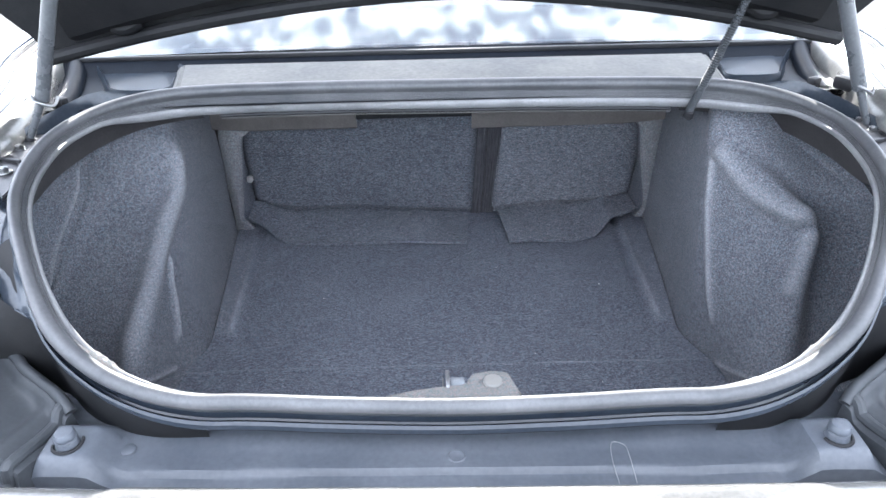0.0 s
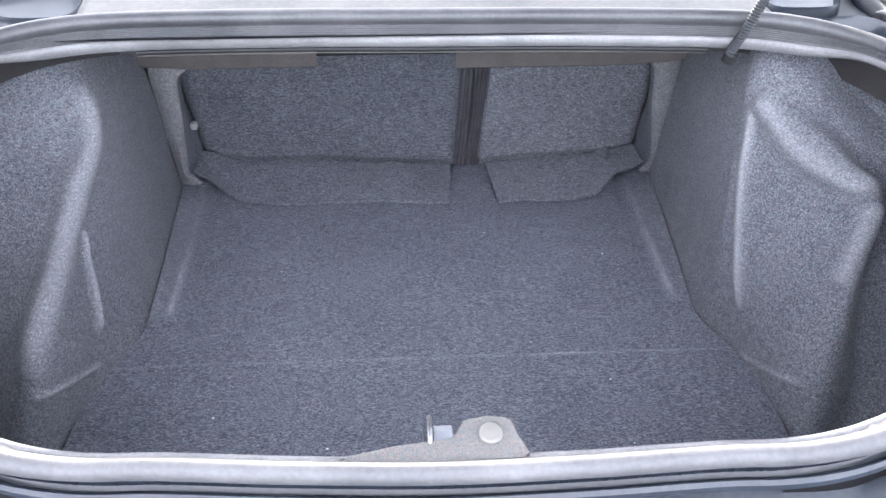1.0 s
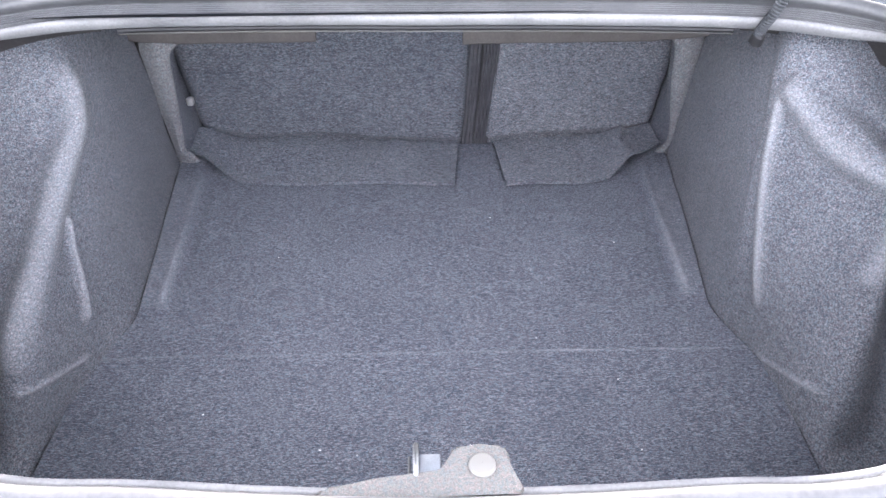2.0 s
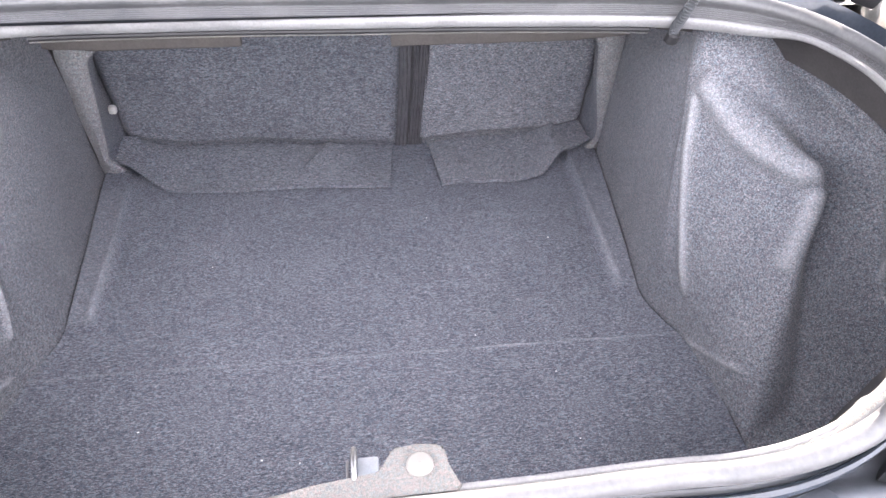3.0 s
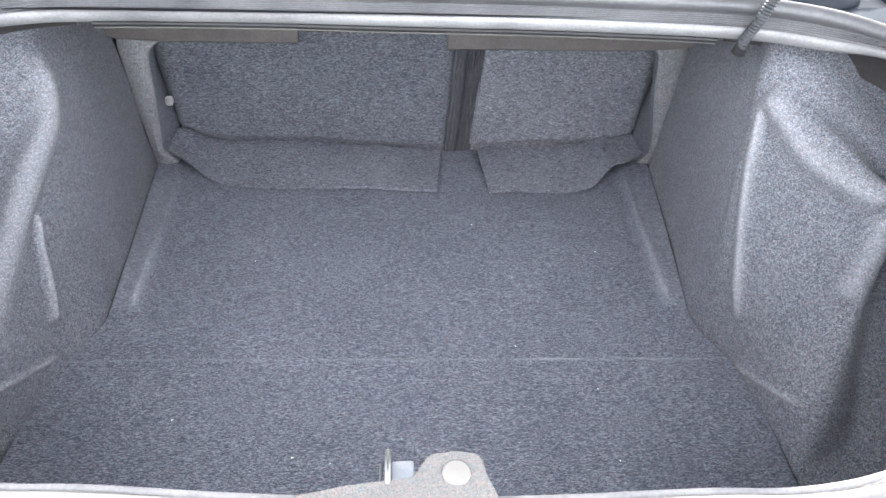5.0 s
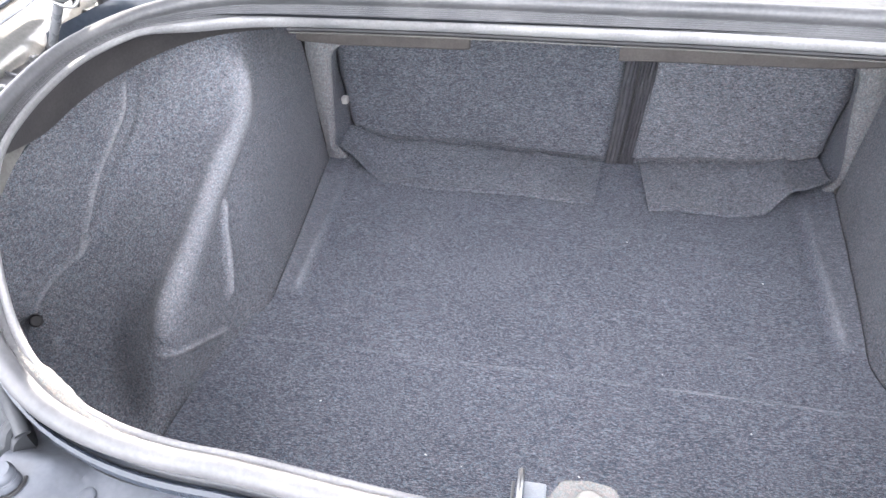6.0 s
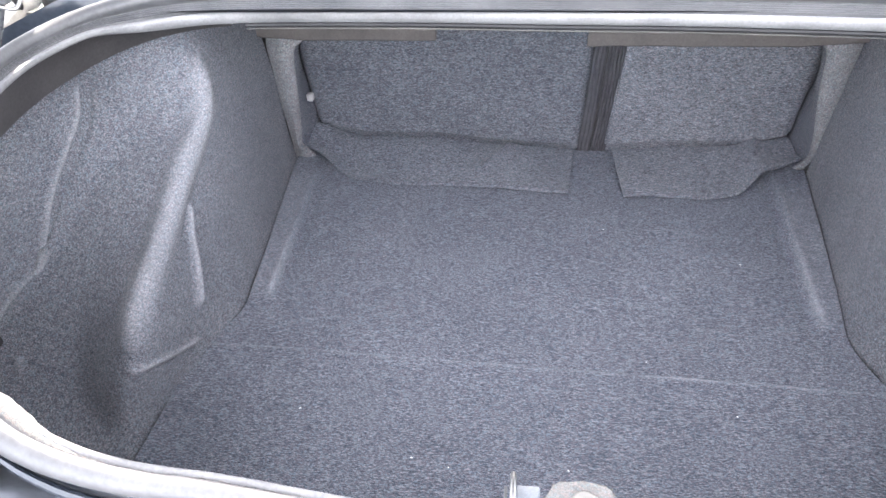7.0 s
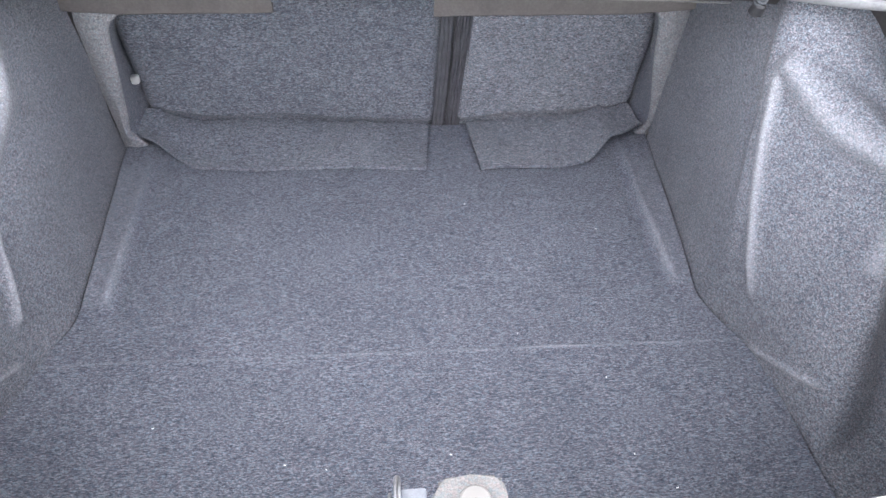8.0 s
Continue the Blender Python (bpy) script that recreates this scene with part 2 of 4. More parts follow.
def ripple(p, scale, amount):
    return amount * noise.noise(Vector(p) * scale)


# ---- the opening: a rounded trapezium that slopes down to the rear ----
RING_SLOPE, SKEW = 0.33, -0.035
RING_HALF = [(0.0, 0.769), (0.12, 0.772), (0.24, 0.777), (0.335, 0.773), (0.386, 0.784), (0.432, 0.816), (0.473, 0.876), (0.513, 0.951), (0.544, 1.043), (0.557, 1.138), (0.546, 1.225), (0.512, 1.283), (0.45, 1.315), (0.35, 1.329), (0.18, 1.334)]


def smooth_step(a, b, v):
    t = np.clip((v - a) / (b - a), 0, 1)
    return t * t * (3 - 2 * t)


def ring_height(x, y):
    """The opening slopes down to the rear and arches up along its sides."""
    crown = 0.030 * smooth_step(0.41, 0.48, abs(x)) * math.exp(-((y - 0.935) / 0.095) ** 2)
    return 0.787 + RING_SLOPE * (y - 0.77) + 0.07 * smooth_step(0.25, 0.46, abs(x)) * smooth_step(1.36, 1.02, y) + crown


def ring_curve(n):
    loop = RING_HALF + [(0.0, 1.334)] + [(-x, y) for x, y in reversed(RING_HALF[1:])]
    return [Vector((x - 0.006 + 0.022 * (y - 0.77), y + SKEW * x, ring_height(x, y))) for x, y in spline(loop, n, closed=True)]


ring_normal = Vector((0, -RING_SLOPE, 1)).normalized()


# ---- ground ----
bm = bmesh.new()
add_grid(bm, [[(x, y, 0) for y in (-300, -20, -4, 0, 4, 20, 300)] for x in (-300, -20, -4, 0, 4, 20, 300)])
tagged(part("ground", bm, asphalt), "grey sunlit asphalt under the parked car", "ground", kind="structure")

# ---- the car: body ----
car = holder("car", (0, 2.2, 0), "dark painted saloon car with its boot lid raised", "car")

# rubber seal: inner clip flange, fine ribs, and the round bulb
bm = bmesh.new()
bulb = [(-0.0100 + 0.0104 * math.cos(a), -0.0006 + 0.0106 * math.sin(a)) for a in np.linspace(math.pi * 1.12, -0.5, 18)]
ribs = [(-0.0232 + 0.00040 * k + (0.0 if k % 2 else 0.0015), -0.0214 + 0.00125 * k) for k in range(10)]
lip = [(-0.0235, -0.042), (-0.0268, -0.0405), (-0.0292, -0.036), (-0.0302, -0.030), (-0.0296, -0.0255), (-0.0278, -0.0232), (-0.0258, -0.0226), (-0.0243, -0.0236), (-0.0228, -0.0252)]
section = lip + ribs + [(-0.0185, -0.0118), (-0.0178, -0.0100)] + bulb + [(-0.003, -0.012), (-0.005, -0.03)]
TEETH = 1800
loop = ring_curve(TEETH)
rows = []
for i in range(TEETH):
    out = (loop[(i + 1) % TEETH] - loop[i - 1]).normalized().cross(ring_normal).normalized()
    k = smooth_step(1.22, 1.32, loop[i].y - SKEW * loop[i].x)  # the flange stands tallest under the window
    notch = 0.0022 * (1 - k) if i % 4 < 2 else 0.0
    lean = smooth_step(0.80, 0.88, loop[i].y - SKEW * loop[i].x) * smooth_step(1.28, 1.12, loop[i].y - SKEW * loop[i].x)  # slimmer along the sides
    row = []
    for j, (n, h) in enumerate(section):
        if 9 <= j < 19:
            n += notch * (0.4 + 0.6 * (j > 13))
        row.append(loop[i] + out * n * (0.86 + 0.14 * k - 0.24 * lean) + ring_normal * (h * (0.95 - 0.2 * k) if h > 0 else h * (0.48 + 0.42 * k)))
    rows.append(row)
add_grid(bm, [row[8:] for row in rows], closed_u=True)
seal = part("trunk_seal", bm, rubber, car, "grey dusty rubber seal round the boot opening", angle=28)
bm = bmesh.new()
add_grid(bm, [row[:9] for row in rows], closed_u=True)
part("seal_lip", bm, lip_rubber, seal, "pale smooth lip of the seal")
# added tubes under the flange: dark for the gap, thin pale one below
for name, n_at, h_at, r_at, cloth in (("gap_strip", -0.0250, -0.0410, 0.0030, dark_plastic), ("pale_line", -0.0262, -0.0455, 0.0008, grey_paint)):
    bm = bmesh.new()
    run = []
    for i in range(0, TEETH, 6):
        if loop[i].y - SKEW * loop[i].x > 1.327:
            out = (loop[(i + 1) % TEETH] - loop[i - 1]).normalized().cross(ring_normal).normalized()
            run.append(loop[i] + out * n_at + ring_normal * h_at)
    add_tube(bm, run, r_at, 8)
    part(name, bm, cloth, car)

# painted gutter outside the seal: wide along the sides, two rolled beads along the sill
bm = bmesh.new()
WIDE = [(-0.008, -0.02), (0.000, -0.026), (0.006, -0.021), (0.012, -0.024), (0.016, -0.034), (0.028, -0.043), (0.045, -0.041), (0.062, -0.028), (0.070, -0.012)]
NARROW = [(-0.008, -0.012), (-0.004, -0.026), (0.0005, -0.0275), (0.0025, -0.0190), (0.0060, -0.0155), (0.0100, -0.0165), (0.0122, -0.0215), (0.0105, -0.0270), (0.0030, -0.0300)]
loop = ring_curve(240)
rows = []
for i in range(240):
    out = (loop[(i + 1) % 240] - loop[i - 1]).normalized().cross(ring_normal).normalized()
    k = (0.45 * smooth_step(0.83, 0.87, loop[i].y - SKEW * loop[i].x) + 0.55 * smooth_step(0.88, 0.95, loop[i].y - SKEW * loop[i].x)) * smooth_step(1.325, 1.27, loop[i].y - SKEW * loop[i].x)
    slim = 1 - 0.45 * smooth_step(0.28, 0.40, abs(loop[i].x))
    rows.append([loop[i] + out * (p[0] * slim + (q[0] - p[0] * slim) * k) + ring_normal * (p[1] + (q[1] - p[1]) * k) for p, q in zip(NARROW, WIDE)])
add_grid(bm, rows, closed_u=True)
part("gutter", bm, paint, car)
# drop from the gutter to the sill
bm = bmesh.new()
arc = sorted([i if i < 120 else i - 240 for i in range(240) if loop[i].y < 0.832])
rows = []
for i in arc:
    out = (loop[(i + 1) % 240] - loop[i - 1]).normalized().cross(ring_normal).normalized()
    k = 0.05 + 0.95 * smooth_step(0.830, 0.79, loop[i].y)
    rows.append([loop[i] + out * n + ring_normal * (-0.032 - d * k) for n, d in ((-0.0010, 0.0), (-0.0015, 0.02), (-0.004, 0.05), (-0.010, 0.11))])
add_grid(bm, rows)
part("sill_wall", bm, dark_plastic, car)

# dark panels that close the corners between gutter and lamps
for s in (-1, 1):
    bm = bmesh.new()
    run = [i for i in range(240) if s * loop[i].x > 0.27 and loop[i].y - SKEW * loop[i].x < 0.93]
    rows = []
    for i in sorted(run, key=lambda k: s * loop[k].x if loop[k].y - SKEW * loop[k].x < 0.80 else loop[k].y):
        out = (loop[(i + 1) % 240] - loop[i - 1]).normalized().cross(ring_normal).normalized()
        flat = smooth_step(0.825, 0.87, loop[i].y - SKEW * loop[i].x)
        steep, level = ((0.004, 0.024), (0.007, 0.05), (0.012, 0.09), (0.017, 0.13), (0.019, 0.16)), ((0.006, 0.024), (0.03, 0.034), (0.055, 0.046), (0.080, 0.060), (0.090, 0.12))
        rows.append([loop[i] + out * (p[0] + (q[0] - p[0]) * flat) - ring_normal * (p[1] + (q[1] - p[1]) * flat) for p, q in zip(steep, level)])
    add_grid(bm, rows)
    part("corner_panel", bm, lid_paint, car)

# dark skirt added below the seal, for the shade beside the wheel arches
for s in (-1, 1):
    bm = bmesh.new()
    rows = []
    for i in sorted((i for i in range(240) if s * loop[i].x > 0.40 and loop[i].y > 0.93), key=lambda i: loop[i].y - s * loop[i].x):
        out = (loop[(i + 1) % 240] - loop[i - 1]).normalized().cross(ring_normal).normalized()
        k = smooth_step(0.93, 1.12, loop[i].y)
        rows.append([loop[i] + out * (0.006 + n * k) - ring_normal * (0.024 + d * k) for n, d in ((0, 0), (0.008, 0.012), (0.018, 0.032), (0.026, 0.061))])
    add_grid(bm, rows)
    part("shade_skirt", bm, shade_paint, car)

# quarter panels: inner wall, folded edge, shoulder and flank
for s in (-1, 1):
    bm = bmesh.new()
    rows = []
    for y, x0, z0 in ((0.62, 0.60, 0.735), (0.77, 0.548, 0.802), (0.86, 0.555, 0.868), (1.0, 0.595, 0.918), (1.1, 0.617, 0.940), (1.25, 0.632, 0.952), (1.45, 0.70, 0.957), (1.7, 0.74, 0.960), (2.0, 0.76, 0.960)):
        c = (x0 + 0.004 * s, z0)
        shape = [(-0.016, -0.065), (0, 0), (0.004, 0.014), (0.012, 0.021), (0.017, 0.017), (0.021, 0.022), (0.028, 0.026), (0.032, 0.022), (0.036, 0.028), (0.047, 0.031), (0.051, 0.025), (0.066, 0.027), (0.070, 0.036), (0.092, 0.036), (0.120, 0.036)]
        row = [(c[0] + dx, z0 + dz) for dx, dz in shape] + [(0.80, z0 + 0.034), (0.865, z0 + 0.0), (0.895, z0 - 0.10), (0.90, 0.60), (0.895, 0.42), (0.86, 0.24)]
        rows.append([(s * x, y + SKEW * s * x, z) for x, z in row])
    bm.free()
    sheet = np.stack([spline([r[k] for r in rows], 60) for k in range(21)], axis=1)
    # pale paint carries the sun glare on rails and foot; the end stays dark
    for name, columns, cloth in (("channel_wall", sheet[18:, 0:5], glare_paint), ("gutter_rail", sheet[18:, 4:15], glare_paint), ("channel_end", sheet[12:19, 0:15], channel_paint), ("channel_foot", sheet[:13, 0:15], glare_paint), ("quarter_panel", sheet[:, 14:], paint)):
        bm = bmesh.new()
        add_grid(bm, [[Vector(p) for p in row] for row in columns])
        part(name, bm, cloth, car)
    for column, lift, r in ((7, 0.002, 0.0035), (9, 0.003, 0.0028), (12, 0.003, 0.0045)):  # folded edges along the rail
        bm = bmesh.new()
        add_tube(bm, [Vector(p) + Vector((0, 0, lift)) for p in sheet[16:50, column]], r, 8)
        part("rail_edge", bm, paint, car)
    for n, y in enumerate((1.04, 1.09, 1.14, 1.20)):  # round holes along the rail
        p = sheet[np.argmin(np.abs(sheet[:, 13, 1] - y)), 13]
        bm = bmesh.new()
        add_rod(bm, (p[0], y, p[2] - 0.004), (p[0], y, p[2] + 0.0015), 0.0042, 0.0036, 14, 1)
        part("rail_hole", bm, dark_plastic, car, "dark round hole in the rail")

# inner shell that closes the boot all round
bm = bmesh.new()
add_grid(bm, [[(x, y, z) for y in (0.735, 2.0)] for x, z in ((-0.60, 0.90), (-0.70, 0.86), (-0.735, 0.60), (-0.70, 0.475), (0.70, 0.475), (0.735, 0.60), (0.72, 0.86), (0.63, 0.90))])
add_grid(bm, [[(x, 2.0, z) for x in (-0.76, 0.76)] for z in (0.47, 0.96)])
add_grid(bm, [[(x, 0.755, z) for x in (-0.72, 0.72)] for z in (0.47, 0.735)])
part("boot_shell", bm, grey_paint, car)

# deck behind the window: a plate with pressed ends
bm = bmesh.new()
add_grid(bm, [[(x, y, z) for x in np.linspace(-0.80, 0.84, 24)] for y, z in ((1.31, 0.948), (1.35, 0.942), (1.45, 0.938), (1.525, 0.945), (1.548, 0.962), (1.60, 0.972))])
part("rear_deck", bm, deck_paint, car)
bm = bmesh.new()
pts = [(-0.455, 1.345, 0.945), (-0.49, 1.525, 0.953), (0.515, 1.515, 0.953), (0.49, 1.335, 0.945)]
base, top = [bm.verts.new(p) for p in pts], [bm.verts.new((p[0] * 0.97, p[1] + (0.012 if k in (0, 3) else -0.012), p[2] + 0.012)) for k, p in enumerate(pts)]
bm.faces.new(top)
for k in range(4):
    bm.faces.new((base[k], base[(k + 1) % 4], top[(k + 1) % 4], top[k]))
bmesh.ops.bevel(bm, geom=[e for e in bm.edges if not e.is_boundary], offset=0.005, segments=2, affect="EDGES")
part("deck_plate", bm, plate_paint, car, "pale raised plate on the rear deck")
for outline in ([(-0.655, 1.585), (-0.605, 1.47), (-0.575, 1.415), (-0.545, 1.392), (-0.505, 1.388), (-0.470, 1.402), (-0.478, 1.47), (-0.494, 1.545)], [(0.535, 1.545), (0.515, 1.45), (0.503, 1.395), (0.535, 1.384), (0.585, 1.388), (0.612, 1.42), (0.645, 1.48), (0.690, 1.575)]):
    bm = bmesh.new()
    loop_in = spline(outline, 48, closed=True)
    mid_x, mid_y = np.mean(outline, axis=0)
    rings = []
    for grow, z in ((1.10, 0.938), (1.05, 0.951), (1.0, 0.9545), (0.95, 0.951), (0.90, 0.944), (0.84, 0.9425)):
        rings.append([(mid_x + (x - mid_x) * grow, mid_y + (y - mid_y) * grow, z + 0.10 * max(0.0, y - 1.50)) for x, y in loop_in])
    bm.faces.new(add_grid(bm, rings, closed_v=True)[-1])
    part("deck_pressing", bm, pressing_paint, car, "glossy dark pressed hollow with a rounded edge")
for s, x0 in ((-1, 0.672), (1, 0.690)):  # rounded buttress from the window's foot down to the gutter
    bm = bmesh.new()
    add_grid(bm, [[(s * (x0 + 0.05 * q + 0.018 * math.cos(a)), y, z + 0.018 * math.sin(a)) for a in np.linspace(0, math.pi, 12)] for q, y, z in ((-0.9, 1.33, 0.930), (-0.5, 1.42, 0.936), (0.0, 1.50, 0.944), (0.5, 1.57, 0.955))])
    part("deck_buttress", bm, deck_paint, car)

# drain panels under the gutters
for s in (-1, 1):
    bm = bmesh.new()
    add_grid(bm, [[(s * x, y, 0.930 - 0.02 * (x - 0.58)) for y in np.linspace(1.18, 1.56, 8)] for x in np.linspace(0.585, 0.76, 6)])
    part("drain_panel", bm, channel_paint, car)

# rear window with its black edge band
window = part("rear_window", add_box(bmesh.new(), (0.03, 1.556, 0.9665), (1.60, 0.010, 0.010), 0.003), dark_plastic, car, "sloping rear window reflecting a bright sky")
bm = bmesh.new()
add_grid(bm, [[(0.03 + x * (0.80 - 0.22 * k), 1.555 + 0.93 * k + 0.03 * (1 - x * x), 0.970 + 0.40 * k + 0.06 * (1 - x * x) * k) for x in np.linspace(-1, 1, 32)] for k in np.linspace(0, 1, 12)])
thick(bm, 0.004)
part("pane", bm, glass, window)

# the rest of the body: roof, flanks and nose, closed
bm = bmesh.new()
rows = []
# unseen roof: rear edge set so its shadow covers the latch tongue
for y, half, belt, roof, roof_half in ((2.0, 0.935, 0.95, 0.96, 0.78), (2.5, 0.94, 0.96, 1.441, 0.60), (3.0, 0.945, 0.95, 1.455, 0.60), (3.6, 0.945, 0.94, 1.38, 0.60), (4.3, 0.94, 0.92, 0.96, 0.72), (5.2, 0.90, 0.80, 0.85, 0.70), (5.45, 0.80, 0.6, 0.66, 0.6)):
    side = [(half - 0.04, 0.24), (half, 0.42), (half, belt - 0.1), (half - 0.05, belt), (roof_half + 0.04, roof - 0.04), (roof_half * 0.7, roof), (0, roof + 0.012)]
    rows.append([(-x, y, z) for x, z in side] + [(x, y, z) for x, z in reversed(side[:-1])])
vs = add_grid(bm, rows)
bm.faces.new(vs[-1])
part("body_shell", bm, paint, car)
bm = bmesh.new()
add_grid(bm, [[(x, y, 0.24) for y in (0.62, 5.4)] for x in (-0.86, 0.86)])
add_grid(bm, [[(x, y, z) for x in (-0.85, 0.85)] for y, z in ((0.62, 0.24), (0.60, 0.5), (0.655, 0.66))])
part("underbody", bm, dark_metal, car)
for y in (1.75, 4.45):
    for s in (-1, 1):
        bm = bmesh.new()
        prof = [(0.20, -0.09), (0.27, -0.10), (0.31, -0.085), (0.318, -0.03), (0.318, 0.03), (0.31, 0.085), (0.27, 0.10), (0.20, 0.09)]
        add_grid(bm, [[(s * 0.83 + w, y + r * math.cos(a), 0.318 + r * math.sin(a)) for r, w in prof] for a in np.linspace(0, 2 * math.pi, 40, endpoint=False)], closed_u=True)
        wheel = part("wheel", bm, tyre_rubber, car, "black road tyre on a steel rim")
        bm = bmesh.new()
        add_grid(bm, [[(s * (0.83 + w), y + r * math.cos(a), 0.318 + r * math.sin(a)) for r, w in ((0.20, 0.085), (0.19, 0.05), (0.10, 0.055), (0.06, 0.075), (0.01, 0.075))] for a in np.linspace(0, 2 * math.pi, 30, endpoint=False)], closed_u=True)
        part("rim", bm, steel, wheel)

# bumper cover behind the sill
bm = bmesh.new()
prof = [(0.732, 0.68), (0.727, 0.731), (0.720, 0.734), (0.708, 0.741), (0.696, 0.756), (0.686, 0.772), (0.680, 0.7815), (0.675, 0.785), (0.669, 0.787), (0.661, 0.7885), (0.650, 0.7885), (0.635, 0.785), (0.60, 0.757), (0.580, 0.70), (0.565, 0.50), (0.58, 0.35), (0.64, 0.28)]
add_grid(bm, [[(x, y + 0.10 * (x / 0.9) ** 4 - 0.038 * x, z) for y, z in prof[12:]] for x in np.linspace(-0.88, 0.88, 40)])
bumper = part("bumper", bm, paint, car)
# the lip's sunlit strip is given by its paler paint
bm = bmesh.new()
add_grid(bm, [[(x, y + 0.10 * (x / 0.9) ** 4 - 0.038 * x, z) for y, z in prof[:13]] for x in np.linspace(-0.88, 0.88, 40)])
part("bumper_lip", bm, glare_paint, bumper, "upper lip of the bumper in pale metallic paint that stands for sun glare")

# boot lid, standing up: skin with a rolled rim, inner frame
def lid_edge(u):
    return 1.098 - 0.084 * abs(u) ** 1.75


bm = bmesh.new()
rows = []
# unseen upper rows reach back over the boot to cut overhead skylight
for back, up in ((0.0, 0.0), (0.008, 0.04), (0.02, 0.10), (0.06, 0.22), (0.11, 0.35), (0.16, 0.47), (0.21, 0.56), (0.26, 0.60), (0.34, 0.61), (0.46, 0.595), (0.58, 0.57)):
    rows.append([(0.014 + x * (0.64 + 0.085 * smooth_step(0.0, 0.14, up)), 1.372 - back - 0.012 * x * x, lid_edge(x) + up) for x in np.linspace(-1, 1, 40)])
add_grid(bm, rows)
thick(bm, 0.022, (0, 0.9, 0.4))
lid = part("trunk_lid", bm, lid_paint, car, "black underside of the raised boot lid")
bm = bmesh.new()
rim = [Vector((0.014 + x * 0.64, 1.359 - 0.012 * x * x, lid_edge(x) + 0.006)) for x in np.linspace(-1, 1, 60)]
add_tube(bm, rim, 0.011, 10)
part("rim_flange", bm, lid_paint, lid)
bm = bmesh.new()
rows = []
for h, d in ((0.035, 0.0), (0.045, 0.018), (0.10, 0.022), (0.11, 0.004)):
    rows.append([(0.014 + x * 0.58, 1.353 - d - 0.5 * h, lid_edge(x) + h) for x in np.linspace(-1, 1, 50)])
add_grid(bm, rows)
part("inner_frame", bm, lid_paint, lid)
for s in (-1, 1):
    bm = bmesh.new()
    add_tube(bm, spline([(0.012 + s * 0.545, 1.352, 1.13), (0.012 + s * 0.525, 1.338, 1.085), (0.012 + s * 0.505, 1.335, 1.066), (0.012 + s * 0.48, 1.345, 1.075)], 14), 0.011, 10)
    part("lid_bracket", bm, lid_paint, lid, "grey bent metal bracket")

# gas struts: ball stud, socket, thin rod, thick cylinder
for s, foot, mid, top in ((-1, (-0.617, 1.205, 0.927), (-0.578, 1.210, 0.994), (-0.447, 1.223, 1.34)), (1, (0.628, 1.172, 0.922), (0.601, 1.180, 0.987), (0.458, 1.207, 1.32))):
    foot, mid, top = Vector(foot), Vector(mid), Vector(top)
    strut = part("gas_strut", add_rod(bmesh.new(), mid, top, 0.0100, sides=20, bevel=1), strut_paint, car, "grey gas strut holding up the boot lid")
    part("rod", add_rod(bmesh.new(), foot, mid + (top - mid) * 0.02, 0.0046, 0.0058), strut_paint, strut)
    bm = bmesh.new()
    add_rod(bm, foot - (mid - foot) * 0.12, foot + (mid - foot) * 0.22, 0.0095, 0.007, 14, 1)
    part("socket", bm, dark_plastic, strut)
    bm = bmesh.new()
    add_rod(bm, foot + Vector((s * 0.022, 0, -0.004)), foot - Vector((s * 0.008, 0, 0)), 0.006, sides=12, bevel=1)
    part("ball_stud", bm, steel, strut)
    add = bmesh.new()
    add_tube(add, spline([mid + Vector((-0.013, 0, 0.01)), mid + Vector((0.0, -0.015, 0.004)), mid + Vector((0.016, -0.004, -0.006)), mid + Vector((0.022, 0.006, 0.004))], 12), 0.0022, 8)
    part("wire_clip", add, steel, strut)

